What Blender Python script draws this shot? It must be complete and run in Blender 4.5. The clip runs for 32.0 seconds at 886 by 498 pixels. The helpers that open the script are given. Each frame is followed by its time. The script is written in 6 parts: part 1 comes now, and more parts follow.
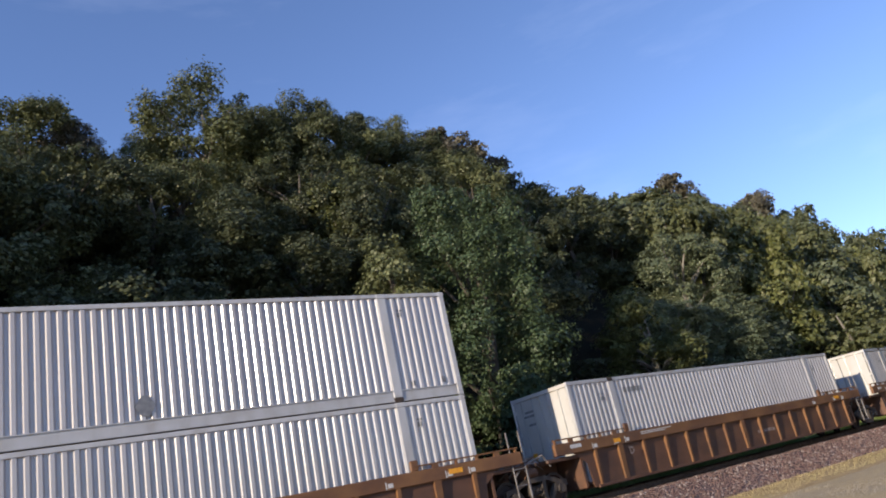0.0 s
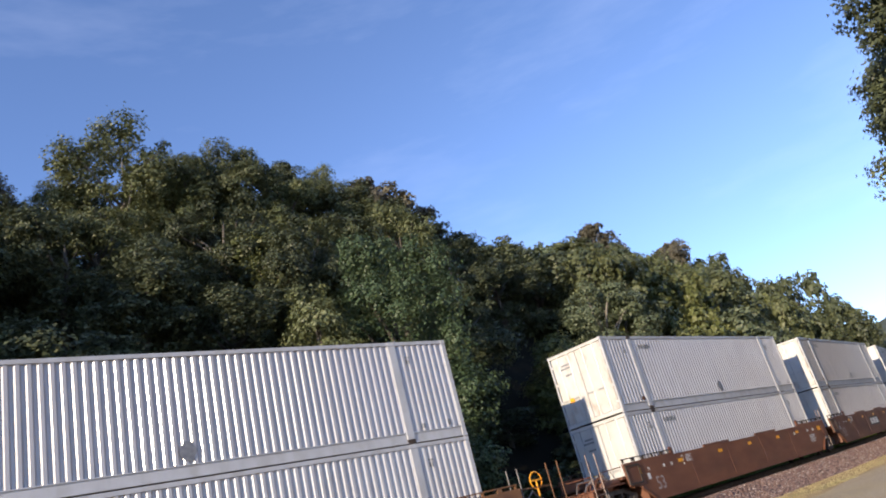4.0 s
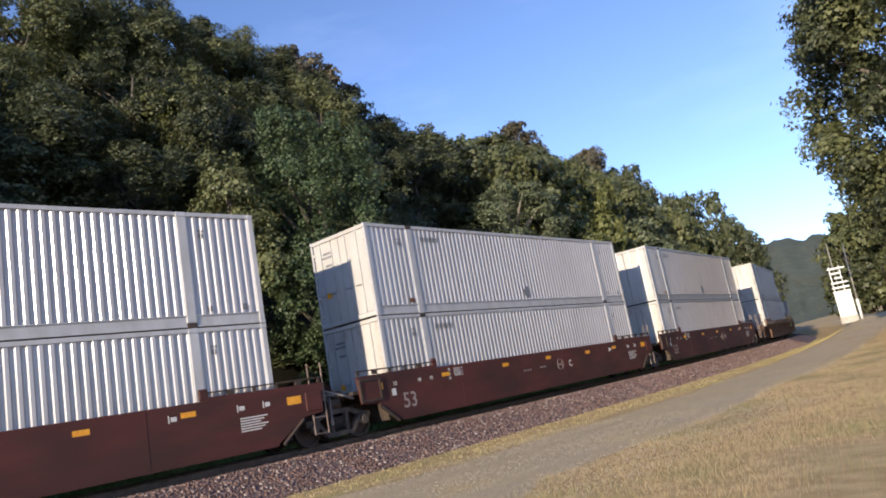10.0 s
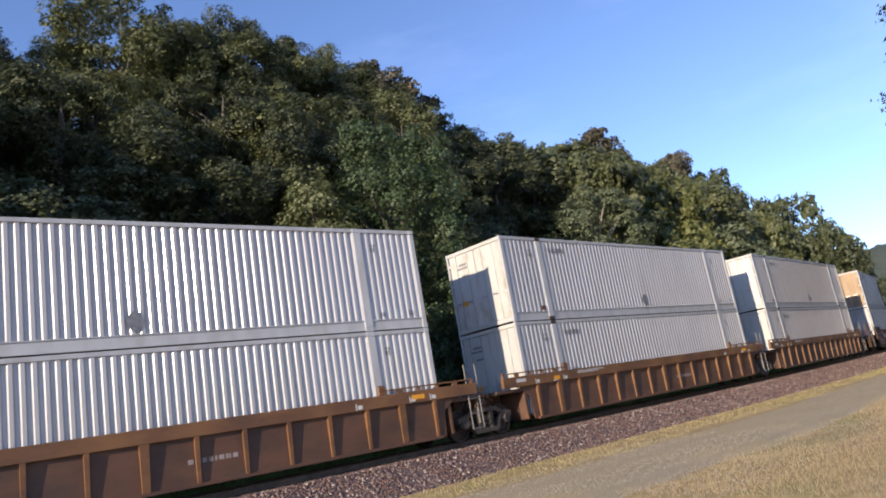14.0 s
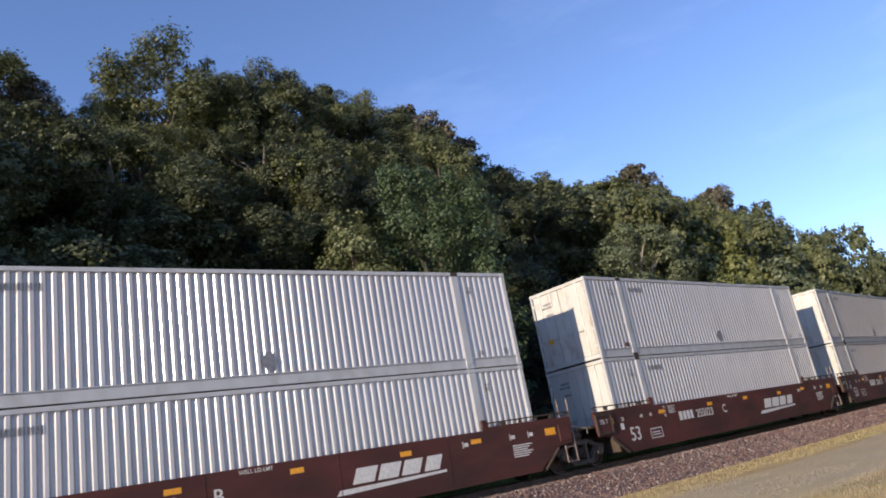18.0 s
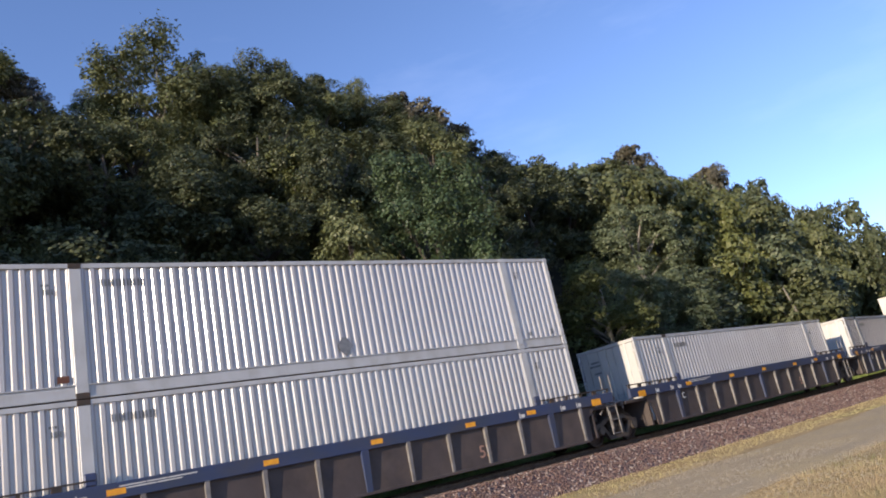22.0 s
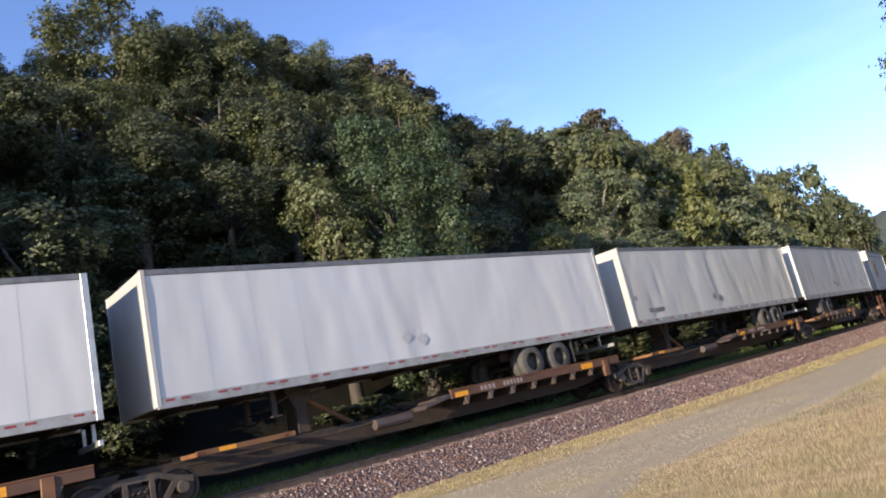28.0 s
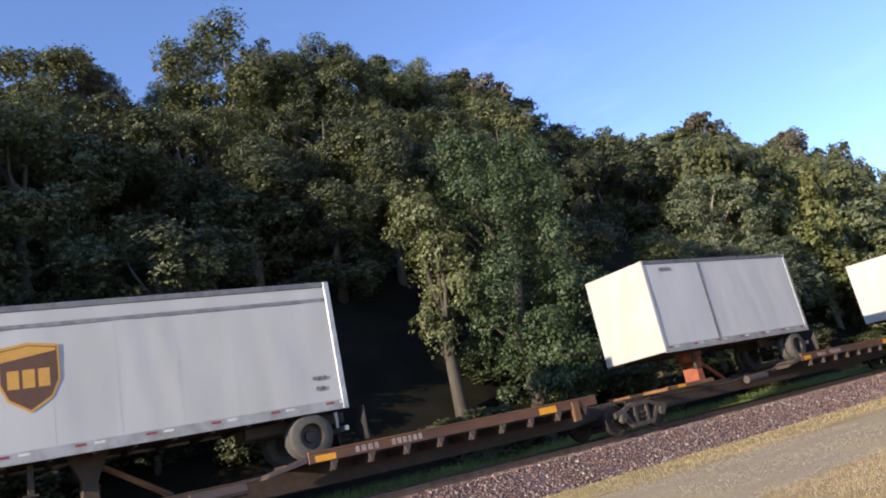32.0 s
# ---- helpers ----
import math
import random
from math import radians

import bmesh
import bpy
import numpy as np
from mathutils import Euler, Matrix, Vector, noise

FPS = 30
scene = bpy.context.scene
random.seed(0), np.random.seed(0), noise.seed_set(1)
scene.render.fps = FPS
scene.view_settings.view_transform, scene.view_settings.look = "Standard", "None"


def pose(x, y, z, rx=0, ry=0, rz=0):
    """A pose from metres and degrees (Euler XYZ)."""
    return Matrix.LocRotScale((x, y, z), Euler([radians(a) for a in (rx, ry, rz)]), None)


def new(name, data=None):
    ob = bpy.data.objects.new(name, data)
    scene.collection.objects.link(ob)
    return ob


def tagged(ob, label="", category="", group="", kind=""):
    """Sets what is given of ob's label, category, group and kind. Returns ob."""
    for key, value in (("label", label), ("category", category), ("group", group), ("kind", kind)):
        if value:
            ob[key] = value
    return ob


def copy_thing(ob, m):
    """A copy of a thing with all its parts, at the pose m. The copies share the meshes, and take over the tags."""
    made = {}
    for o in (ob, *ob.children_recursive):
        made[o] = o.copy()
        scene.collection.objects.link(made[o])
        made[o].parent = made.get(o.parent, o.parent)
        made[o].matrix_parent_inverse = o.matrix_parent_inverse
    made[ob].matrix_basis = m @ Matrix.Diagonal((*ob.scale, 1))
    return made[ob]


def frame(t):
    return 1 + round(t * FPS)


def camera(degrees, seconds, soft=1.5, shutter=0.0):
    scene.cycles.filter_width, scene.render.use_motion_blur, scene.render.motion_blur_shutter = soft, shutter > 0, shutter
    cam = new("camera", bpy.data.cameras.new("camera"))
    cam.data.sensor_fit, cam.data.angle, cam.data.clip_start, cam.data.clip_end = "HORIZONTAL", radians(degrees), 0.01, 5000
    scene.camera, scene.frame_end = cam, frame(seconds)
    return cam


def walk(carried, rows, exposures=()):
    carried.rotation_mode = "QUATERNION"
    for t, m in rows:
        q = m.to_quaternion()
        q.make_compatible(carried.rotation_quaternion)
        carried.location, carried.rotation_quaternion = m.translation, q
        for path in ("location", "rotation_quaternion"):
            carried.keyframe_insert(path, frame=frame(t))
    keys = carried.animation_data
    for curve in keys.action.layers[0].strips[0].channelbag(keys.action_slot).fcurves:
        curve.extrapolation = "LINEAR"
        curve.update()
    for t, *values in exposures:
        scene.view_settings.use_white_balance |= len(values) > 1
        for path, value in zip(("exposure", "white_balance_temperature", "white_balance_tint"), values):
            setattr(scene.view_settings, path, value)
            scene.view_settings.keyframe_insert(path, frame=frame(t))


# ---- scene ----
cam = camera(63.0, 32.0, soft=1.9)
EYE = (0.0, 0.0, 0.85)
# seconds, then the camera's turn about x, y and z in degrees
walk(cam, [(t, pose(*EYE, rx, ry, rz)) for t, rx, ry, rz in [
    (0.0, 109.04, 11.72, 5.97), (0.5, 109.28, 11.86, 5.92), (1.0, 109.03, 12.00, 5.90), (1.5, 108.95, 12.35, 5.00), (2.0, 109.11, 13.24, 1.70),
    (2.5, 109.79, 13.73, -0.24), (3.0, 112.42, 13.68, 1.09), (3.5, 112.00, 13.88, 0.76), (5.5, 111.44, 13.98, 0.28), (6.0, 110.89, 14.20, -0.45),
    (6.5, 110.57, 14.22, -0.46), (7.0, 110.31, 13.89, -0.80), (7.5, 108.24, 11.77, -4.37), (8.0, 105.31, 10.48, -4.24), (8.5, 101.77, 10.18, -7.78),
    (9.0, 101.31, 10.29, -7.95), (9.5, 100.98, 10.26, -7.72), (10.0, 101.04, 10.19, -7.58), (10.5, 101.46, 10.29, -7.48), (11.0, 100.78, 10.19, -7.05),
    (11.5, 100.80, 8.39, -2.82), (12.0, 97.27, 7.29, -2.59), (12.5, 98.51, 7.35, -0.58), (13.0, 99.32, 7.64, -0.07), (13.5, 101.49, 8.35, 2.05),
    (14.0, 102.92, 9.57, -1.06), (14.5, 101.32, 8.86, -2.67), (16.5, 108.48, 10.15, 0.06), (17.0, 107.55, 9.70, 0.84), (17.5, 106.99, 9.71, 1.23),
    (18.0, 106.72, 10.03, 2.29), (18.5, 106.13, 9.75, 3.10), (19.0, 105.44, 10.32, 1.79), (19.5, 104.73, 10.64, 1.62), (20.0, 104.82, 10.90, 1.43),
    (20.5, 105.22, 10.92, 2.22), (21.0, 106.03, 11.03, 3.72), (21.5, 106.23, 11.62, 2.63), (22.0, 105.72, 11.67, 2.52), (22.5, 105.98, 11.89, 2.42),
    (23.0, 105.35, 11.80, 3.12), (23.5, 103.29, 11.79, 2.07), (24.0, 101.30, 12.32, -2.03), (24.5, 102.50, 12.41, -0.47), (25.0, 102.83, 12.53, -0.91),
    (25.5, 103.18, 12.33, -1.08), (26.0, 102.89, 12.36, -0.93), (26.5, 102.55, 12.32, -0.53), (28.5, 102.20, 12.61, 0.13), (29.0, 101.95, 12.46, 0.36),
    (29.5, 103.10, 12.54, -0.32), (30.0, 105.63, 11.76, 5.23), (30.5, 104.64, 13.05, 3.37), (31.0, 104.79, 13.39, 3.29), (31.5, 105.33, 12.72, 5.96),
    (32.0, 105.09, 11.86, 8.18),
]], [(0.0, 0.60), (2.0, 0.84), (3.5, 0.84), (6.0, 0.72), (9.0, 0.72), (14.0, 0.74), (18.0, 0.67), (22.0, 0.73), (24.0, 0.95), (26.0, 1.06), (29.0, 1.06), (32.0, 1.00)])

# ---- world and sun ----
SUN_AZ, SUN_EL = 219.0, 13.4
world = bpy.data.worlds.new("sky")
scene.world = world
world.use_nodes = True
wn = world.node_tree.nodes
wl = world.node_tree.links
wn.clear()
sky = wn.new("ShaderNodeTexSky")
sky.sky_type = "NISHITA"
sky.sun_disc = False
sky.sun_elevation = radians(SUN_EL + 6)
sky.sun_rotation = radians(SUN_AZ)
sky.altitude = 1200
sky.air_density, sky.dust_density, sky.ozone_density = 1.0, 0.0, 3.0
# thin streaks of high cloud
tc = wn.new("ShaderNodeTexCoord")
mp = wn.new("ShaderNodeMapping")
mp.inputs["Scale"].default_value = (1.2, 1.2, 5.0)
mp.inputs["Rotation"].default_value = (0.5, 0.3, 0.2)
cn = wn.new("ShaderNodeTexNoise")
cn.inputs["Scale"].default_value, cn.inputs["Detail"].default_value, cn.inputs["Roughness"].default_value = 1.6, 6, 0.6
cr = wn.new("ShaderNodeMapRange")
cr.inputs["From Min"].default_value, cr.inputs["From Max"].default_value = 0.5, 0.85
cr.inputs["To Max"].default_value = 0.10
cm = wn.new("ShaderNodeMixRGB")
cm.inputs["Color2"].default_value = (7.5, 8.2, 9.0, 1)
bg = wn.new("ShaderNodeBackground")
bg.inputs["Strength"].default_value = 0.15
wo = wn.new("ShaderNodeOutputWorld")
wl.new(tc.outputs["Generated"], mp.inputs["Vector"])
wl.new(mp.outputs["Vector"], cn.inputs["Vector"])
wl.new(cn.outputs["Fac"], cr.inputs["Value"])
wl.new(cr.outputs["Result"], cm.inputs["Fac"])
wl.new(sky.outputs["Color"], cm.inputs["Color1"])
tint = wn.new("ShaderNodeMixRGB")
tint.blend_type = "MULTIPLY"
tint.inputs["Fac"].default_value = 1.0
tint.inputs["Color2"].default_value = (0.99, 0.95, 1.09, 1)
wl.new(cm.outputs["Color"], tint.inputs["Color1"])
wl.new(tint.outputs["Color"], bg.inputs["Color"])
wl.new(bg.outputs["Background"], wo.inputs["Surface"])

sun_data = bpy.data.lights.new("sun", "SUN")
sun_data.energy, sun_data.angle, sun_data.color = 4.3, radians(0.6), (1.0, 0.84, 0.64)
sun = new("sun", sun_data)
_az, _el = radians(SUN_AZ), radians(SUN_EL)
sun_way = Vector((math.sin(_az) * math.cos(_el), math.cos(_az) * math.cos(_el), math.sin(_el)))
sun.matrix_world = Matrix.Translation((-60, -70, 40)) @ (-sun_way).to_track_quat("-Z", "Y").to_matrix().to_4x4()


# ---- materials ----
def material(name, col, col2=None, scale=4.0, rough=0.6, metal=0.0, bump=0.1, bump_scale=60.0, stain=None, stain_amount=0.35,
             stain_scale=1.2, stretch=(1, 1, 1), spread=0.0, spec=0.5, cell=0.0, cell_cols=None, translucent=0.0):
    """A surface: two tones mixed by noise, larger stains, fine relief, and a little change from object to object."""
    m = bpy.data.materials.new(name)
    m.use_nodes = True
    n, l = m.node_tree.nodes, m.node_tree.links
    b = n["Principled BSDF"]
    b.inputs["Metallic"].default_value = metal
    b.inputs["Specular IOR Level"].default_value = spec
    t = n.new("ShaderNodeTexCoord")
    mapping = n.new("ShaderNodeMapping")
    mapping.inputs["Scale"].default_value = stretch
    l.new(t.outputs["Object"], mapping.inputs["Vector"])
    vec = mapping.outputs["Vector"]
    a = n.new("ShaderNodeTexNoise")
    a.inputs["Scale"].default_value, a.inputs["Detail"].default_value = scale, 6
    l.new(vec, a.inputs["Vector"])
    mix = n.new("ShaderNodeMixRGB")
    mix.inputs["Color1"].default_value = (*col, 1)
    mix.inputs["Color2"].default_value = (*(col2 or [c * 0.8 for c in col]), 1)
    ramp = n.new("ShaderNodeMapRange")
    ramp.inputs["From Min"].default_value, ramp.inputs["From Max"].default_value = 0.35, 0.65
    l.new(a.outputs["Fac"], ramp.inputs["Value"])
    l.new(ramp.outputs["Result"], mix.inputs["Fac"])
    out = mix.outputs["Color"]
    if cell:
        v = n.new("ShaderNodeTexVoronoi")
        v.inputs["Scale"].default_value = cell
        l.new(t.outputs["Object"], v.inputs["Vector"])
        cr_ = n.new("ShaderNodeValToRGB")
        e = cr_.color_ramp.elements
        cols = cell_cols
        e[0].color, e[1].color = (*cols[0], 1), (*cols[-1], 1)
        for i, c in enumerate(cols[1:-1]):
            x = e.new((i + 1) / (len(cols) - 1))
            x.color = (*c, 1)
        sep = n.new("ShaderNodeSeparateColor")
        l.new(v.outputs["Color"], sep.inputs["Color"])
        l.new(sep.outputs["Red"], cr_.inputs["Fac"])
        m2 = n.new("ShaderNodeMixRGB")
        m2.inputs["Fac"].default_value = 0.75
        l.new(out, m2.inputs["Color1"])
        l.new(cr_.outputs["Color"], m2.inputs["Color2"])
        out = m2.outputs["Color"]
    if stain:
        s = n.new("ShaderNodeTexNoise")
        s.inputs["Scale"].default_value, s.inputs["Detail"].default_value, s.inputs["Roughness"].default_value = stain_scale, 8, 0.65
        l.new(vec, s.inputs["Vector"])
        r2 = n.new("ShaderNodeMapRange")
        r2.inputs["From Min"].default_value, r2.inputs["From Max"].default_value, r2.inputs["To Max"].default_value = 0.5, 0.75, stain_amount * 2
        l.new(s.outputs["Fac"], r2.inputs["Value"])
        m3 = n.new("ShaderNodeMixRGB")
        m3.inputs["Color2"].default_value = (*stain, 1)
        l.new(r2.outputs["Result"], m3.inputs["Fac"])
        l.new(out, m3.inputs["Color1"])
        out = m3.outputs["Color"]
    if spread:
        o = n.new("ShaderNodeObjectInfo")
        r3 = n.new("ShaderNodeMapRange")
        r3.inputs["To Min"].default_value, r3.inputs["To Max"].default_value = 1 - spread, 1 + spread
        l.new(o.outputs["Random"], r3.inputs["Value"])
        hs = n.new("ShaderNodeHueSaturation")
        l.new(r3.outputs["Result"], hs.inputs["Value"])
        l.new(out, hs.inputs["Color"])
        out = hs.outputs["Color"]
    l.new(out, b.inputs["Base Color"])
    rr = n.new("ShaderNodeMapRange")
    rr.inputs["To Min"].default_value, rr.inputs["To Max"].default_value = max(0.03, rough - 0.1), min(1.0, rough + 0.12)
    l.new(a.outputs["Fac"], rr.inputs["Value"])
    l.new(rr.outputs["Result"], b.inputs["Roughness"])
    if bump:
        f = n.new("ShaderNodeTexNoise")
        f.inputs["Scale"].default_value, f.inputs["Detail"].default_value = bump_scale, 3
        l.new(t.outputs["Object"], f.inputs["Vector"])
        bp = n.new("ShaderNodeBump")
        bp.inputs["Strength"].default_value, bp.inputs["Distance"].default_value = bump, 0.02
        l.new(f.outputs["Fac"], bp.inputs["Height"])
        l.new(bp.outputs["Normal"], b.inputs["Normal"])
    if translucent:
        tr = n.new("ShaderNodeBsdfTranslucent")
        l.new(out, tr.inputs["Color"])
        ms = n.new("ShaderNodeMixShader")
        ms.inputs["Fac"].default_value = translucent
        l.new(b.outputs["BSDF"], ms.inputs[1])
        l.new(tr.outputs["BSDF"], ms.inputs[2])
        l.new(ms.outputs["Shader"], n["Material Output"].inputs["Surface"])
    return m


def leaf_material(name, dark, light, tip, spread=0.18):
    """Foliage: each leaf takes its own tone between dark and light, some turn to the tip colour."""
    m = bpy.data.materials.new(name)
    m.use_nodes = True
    n, l = m.node_tree.nodes, m.node_tree.links
    b = n["Principled BSDF"]
    g = n.new("ShaderNodeNewGeometry")
    r = n.new("ShaderNodeValToRGB")
    e = r.color_ramp.elements
    e[0].color, e[1].color = (*dark, 1), (*tip, 1)
    x = e.new(0.55)
    x.color = (*light, 1)
    l.new(g.outputs["Random Per Island"], r.inputs["Fac"])
    o = n.new("ShaderNodeObjectInfo")
    r3 = n.new("ShaderNodeMapRange")
    r3.inputs["To Min"].default_value, r3.inputs["To Max"].default_value = 1 - spread, 1 + spread
    l.new(o.outputs["Random"], r3.inputs["Value"])
    hs = n.new("ShaderNodeHueSaturation")
    l.new(r3.outputs["Result"], hs.inputs["Value"])
    l.new(r.outputs["Color"], hs.inputs["Color"])
    l.new(hs.outputs["Color"], b.inputs["Base Color"])
    b.inputs["Roughness"].default_value = 0.5
    b.inputs["Specular IOR Level"].default_value = 0.35
    tr = n.new("ShaderNodeBsdfTranslucent")
    l.new(hs.outputs["Color"], tr.inputs["Color"])
    ms = n.new("ShaderNodeMixShader")
    ms.inputs["Fac"].default_value = 0.25
    l.new(b.outputs["BSDF"], ms.inputs[1])
    l.new(tr.outputs["BSDF"], ms.inputs[2])
    l.new(ms.outputs["Shader"], n["Material Output"].inputs["Surface"])
    return m


WHITE = material("container_white", (0.43, 0.402, 0.402), (0.39, 0.366, 0.366), 2.0, 0.19, 0.0, 0.0, 30, (0.31, 0.29, 0.275), 0.16, 0.7, (1, 1, 0.35), 0.04, 0.8)
WHITE_FRAME = material("frame_white", (0.44, 0.435, 0.445), (0.385, 0.38, 0.385), 3.0, 0.38, 0.0, 0.05, 40, (0.30, 0.26, 0.22), 0.22, 1.5, (1, 1, 0.5), 0.05)
DOOR_WHITE = material("door_white", (0.48, 0.475, 0.465), (0.43, 0.425, 0.41), 2.5, 0.45, 0.0, 0.08, 30, (0.42, 0.34, 0.26), 0.22, 0.9, (1, 1, 0.5), 0.05)
DOOR_STAINED = material("door_rust_stained", (0.49, 0.478, 0.46), (0.46, 0.435, 0.40), 1.6, 0.55, 0.0, 0.1, 30, (0.24, 0.13, 0.07), 0.36, 1.5, (1, 1.5, 0.7), 0.05)
DOOR_RUSTY = material("door_rusty_tan", (0.36, 0.235, 0.13), (0.25, 0.15, 0.08), 1.5, 0.6, 0.0, 0.12, 30, (0.45, 0.38, 0.29), 0.35, 1.2, (1, 1, 0.4), 0.05)
MAROON = material("maroon_paint", (0.090, 0.028, 0.023), (0.058, 0.021, 0.018), 1.1, 0.62, 0.0, 0.1, 40, (0.042, 0.024, 0.020), 0.45, 0.6, (0.5, 1, 1.4), 0.06, 0.25)
RUST = material("rust_brown_paint", (0.165, 0.062, 0.029), (0.12, 0.044, 0.023), 1.4, 0.6, 0.0, 0.12, 45, (0.10, 0.045, 0.025), 0.35, 0.9, (0.5, 1, 1.2), 0.08)
ORANGE = material("weathered_orange_paint", (0.205, 0.096, 0.036), (0.135, 0.060, 0.027), 1.8, 0.6, 0.0, 0.12, 45, (0.085, 0.042, 0.027), 0.45, 1.2, (0.6, 1, 1.2), 0.08)
RUST_DARK = material("dark_rust_steel", (0.130, 0.060, 0.032), (0.088, 0.042, 0.026), 1.8, 0.65, 0.0, 0.12, 45, (0.05, 0.032, 0.025), 0.4, 1.2, (0.6, 1, 1.2), 0.08)
BLUE = material("dusty_blue_paint", (0.030, 0.044, 0.108), (0.038, 0.048, 0.085), 1.6, 0.55, 0.0, 0.1, 45, (0.085, 0.07, 0.062), 0.25, 1.0, (0.6, 1, 1.2), 0.05)
GREY_STEEL = material("dusty_grey_steel", (0.074, 0.056, 0.053), (0.052, 0.039, 0.038), 1.6, 0.65, 0.0, 0.1, 45, (0.11, 0.08, 0.062), 0.35, 1.0, (1, 1, 1), 0.05)
GRIME = material("grimy_steel", (0.040, 0.031, 0.026), (0.064, 0.043, 0.031), 6.0, 0.7, 0.2, 0.15, 50, (0.11, 0.062, 0.037), 0.25, 3.0, (1, 1, 1), 0.08)
TRUCK = material("dusty_cast_steel", (0.082, 0.062, 0.048), (0.052, 0.040, 0.032), 5.0, 0.8, 0.0, 0.15, 50, (0.15, 0.12, 0.09), 0.3, 2.0)
FADED_MARK = material("faded_stencil", (0.34, 0.28, 0.255), (0.22, 0.165, 0.15), 9.0, 0.7, 0.0, 0.05, 60)
PALE_STEEL = material("dusty_pale_steel", (0.215, 0.20, 0.195), (0.15, 0.135, 0.13), 4.0, 0.6, 0.1, 0.08, 50, (0.10, 0.08, 0.065), 0.3, 1.5)
HITCH_RED = material("red_oxide_stand", (0.30, 0.085, 0.04), (0.20, 0.06, 0.035), 4.0, 0.6, 0.0, 0.08, 50)
WHEEL = material("wheel_steel", (0.075, 0.050, 0.040), (0.05, 0.035, 0.028), 8.0, 0.55, 0.5, 0.08, 60)
TREAD = material("worn_wheel_rim", (0.075, 0.06, 0.05), (0.05, 0.04, 0.034), 8.0, 0.5, 0.6, 0.04, 60)
YELLOW = material("yellow_reflector", (0.80, 0.36, 0.02), (0.68, 0.28, 0.02), 9.0, 0.4, 0.0, 0.05, 60)
MARK = material("stencil_white", (0.62, 0.60, 0.57), (0.50, 0.48, 0.45), 14.0, 0.6, 0.0, 0.05, 60)
BLACKPAINT = material("black_paint", (0.02, 0.02, 0.021), (0.035, 0.03, 0.03), 6.0, 0.55, 0.0, 0.05, 60)
DARKMARK = material("dark_stencil", (0.085, 0.085, 0.09), (0.16, 0.16, 0.16), 14.0, 0.6, 0.0, 0.05, 60)
PLACARD = material("placard_grey", (0.13, 0.135, 0.15), (0.22, 0.22, 0.23), 8.0, 0.5, 0.0, 0.05, 60)
RED = material("red_reflector", (0.26, 0.035, 0.035), (0.20, 0.03, 0.03), 9.0, 0.35, 0.0, 0.03, 60)
TRAILER_WHITE = material("trailer_white", (0.51, 0.51, 0.52), (0.465, 0.465, 0.47), 1.2, 0.42, 0.0, 0.22, 2.2, (0.50, 0.49, 0.47), 0.2, 0.6, (1, 1, 0.3), 0.05)
TRAILER_CREAM = material("trailer_cream", (0.52, 0.51, 0.48), (0.465, 0.455, 0.425), 1.2, 0.45, 0.0, 0.25, 2.0, (0.46, 0.42, 0.36), 0.22, 0.6, (1, 1, 0.3), 0.05)
TRAILER_GREY = material("trailer_pale_grey", (0.43, 0.43, 0.425), (0.38, 0.38, 0.375), 1.2, 0.4, 0.0, 0.12, 2.2, (0.42, 0.41, 0.39), 0.15, 0.6, (1, 1, 0.3), 0.03)
NOSE_WHITE = material("trailer_nose_white", (0.44, 0.43, 0.41), (0.39, 0.375, 0.35), 2.0, 0.45, 0.0, 0.08, 20, (0.60, 0.48, 0.32), 0.2, 1.0, (1, 1, 0.6), 0.03)
SEAM = material("grey_seam", (0.45, 0.45, 0.45), (0.40, 0.40, 0.40), 6.0, 0.5, 0.0, 0.05, 60)
RAIL_GREY = material("dull_grey_rail", (0.34, 0.34, 0.34), (0.26, 0.26, 0.255), 3.0, 0.5, 0.2, 0.05, 60, (0.16, 0.13, 0.10), 0.25, 1.5)
LADDER = material("worn_brown_ladder", (0.27, 0.205, 0.17), (0.16, 0.11, 0.09), 9.0, 0.5, 0.2, 0.05, 60)
SALMON = material("faded_salmon_stencil", (0.42, 0.24, 0.17), (0.30, 0.17, 0.13), 14.0, 0.6, 0.0, 0.05, 60)
FADED_RED = material("faded_red", (0.36, 0.115, 0.10), (0.36, 0.19, 0.17), 6.0, 0.5, 0.0, 0.05, 60)
ALU = material("dull_aluminium", (0.46, 0.46, 0.46), (0.36, 0.36, 0.36), 5.0, 0.42, 0.55, 0.05, 60)
TOPRAIL = material("dark_top_rail", (0.12, 0.12, 0.125), (0.18, 0.18, 0.18), 5.0, 0.5, 0.3, 0.05, 60)
RUBBER = material("tyre_rubber", (0.055, 0.052, 0.049), (0.085, 0.078, 0.070), 8.0, 0.85, 0.0, 0.15, 70)
# dark hub tone holds the shade inside the dished rims
HUB = material("wheel_hub", (0.055, 0.05, 0.043), (0.035, 0.03, 0.026), 8.0, 0.55, 0.3, 0.05, 60)
SHIELD_BROWN = material("shield_brown", (0.10, 0.045, 0.018), (0.085, 0.038, 0.016), 6.0, 0.4, 0.0, 0.03, 60)
SHIELD_GOLD = material("shield_gold", (0.52, 0.28, 0.05), (0.46, 0.24, 0.04), 6.0, 0.4, 0.0, 0.03, 60)
RAIL_TOP = material("rail_steel", (0.16, 0.11, 0.085), (0.11, 0.075, 0.055), 5.0, 0.5, 0.6, 0.06, 60)
TIE_WOOD = material("tie_wood", (0.085, 0.065, 0.05), (0.12, 0.095, 0.075), 7.0, 0.85, 0.0, 0.3, 40, None, 0, 1, (1, 6, 1), 0.15)
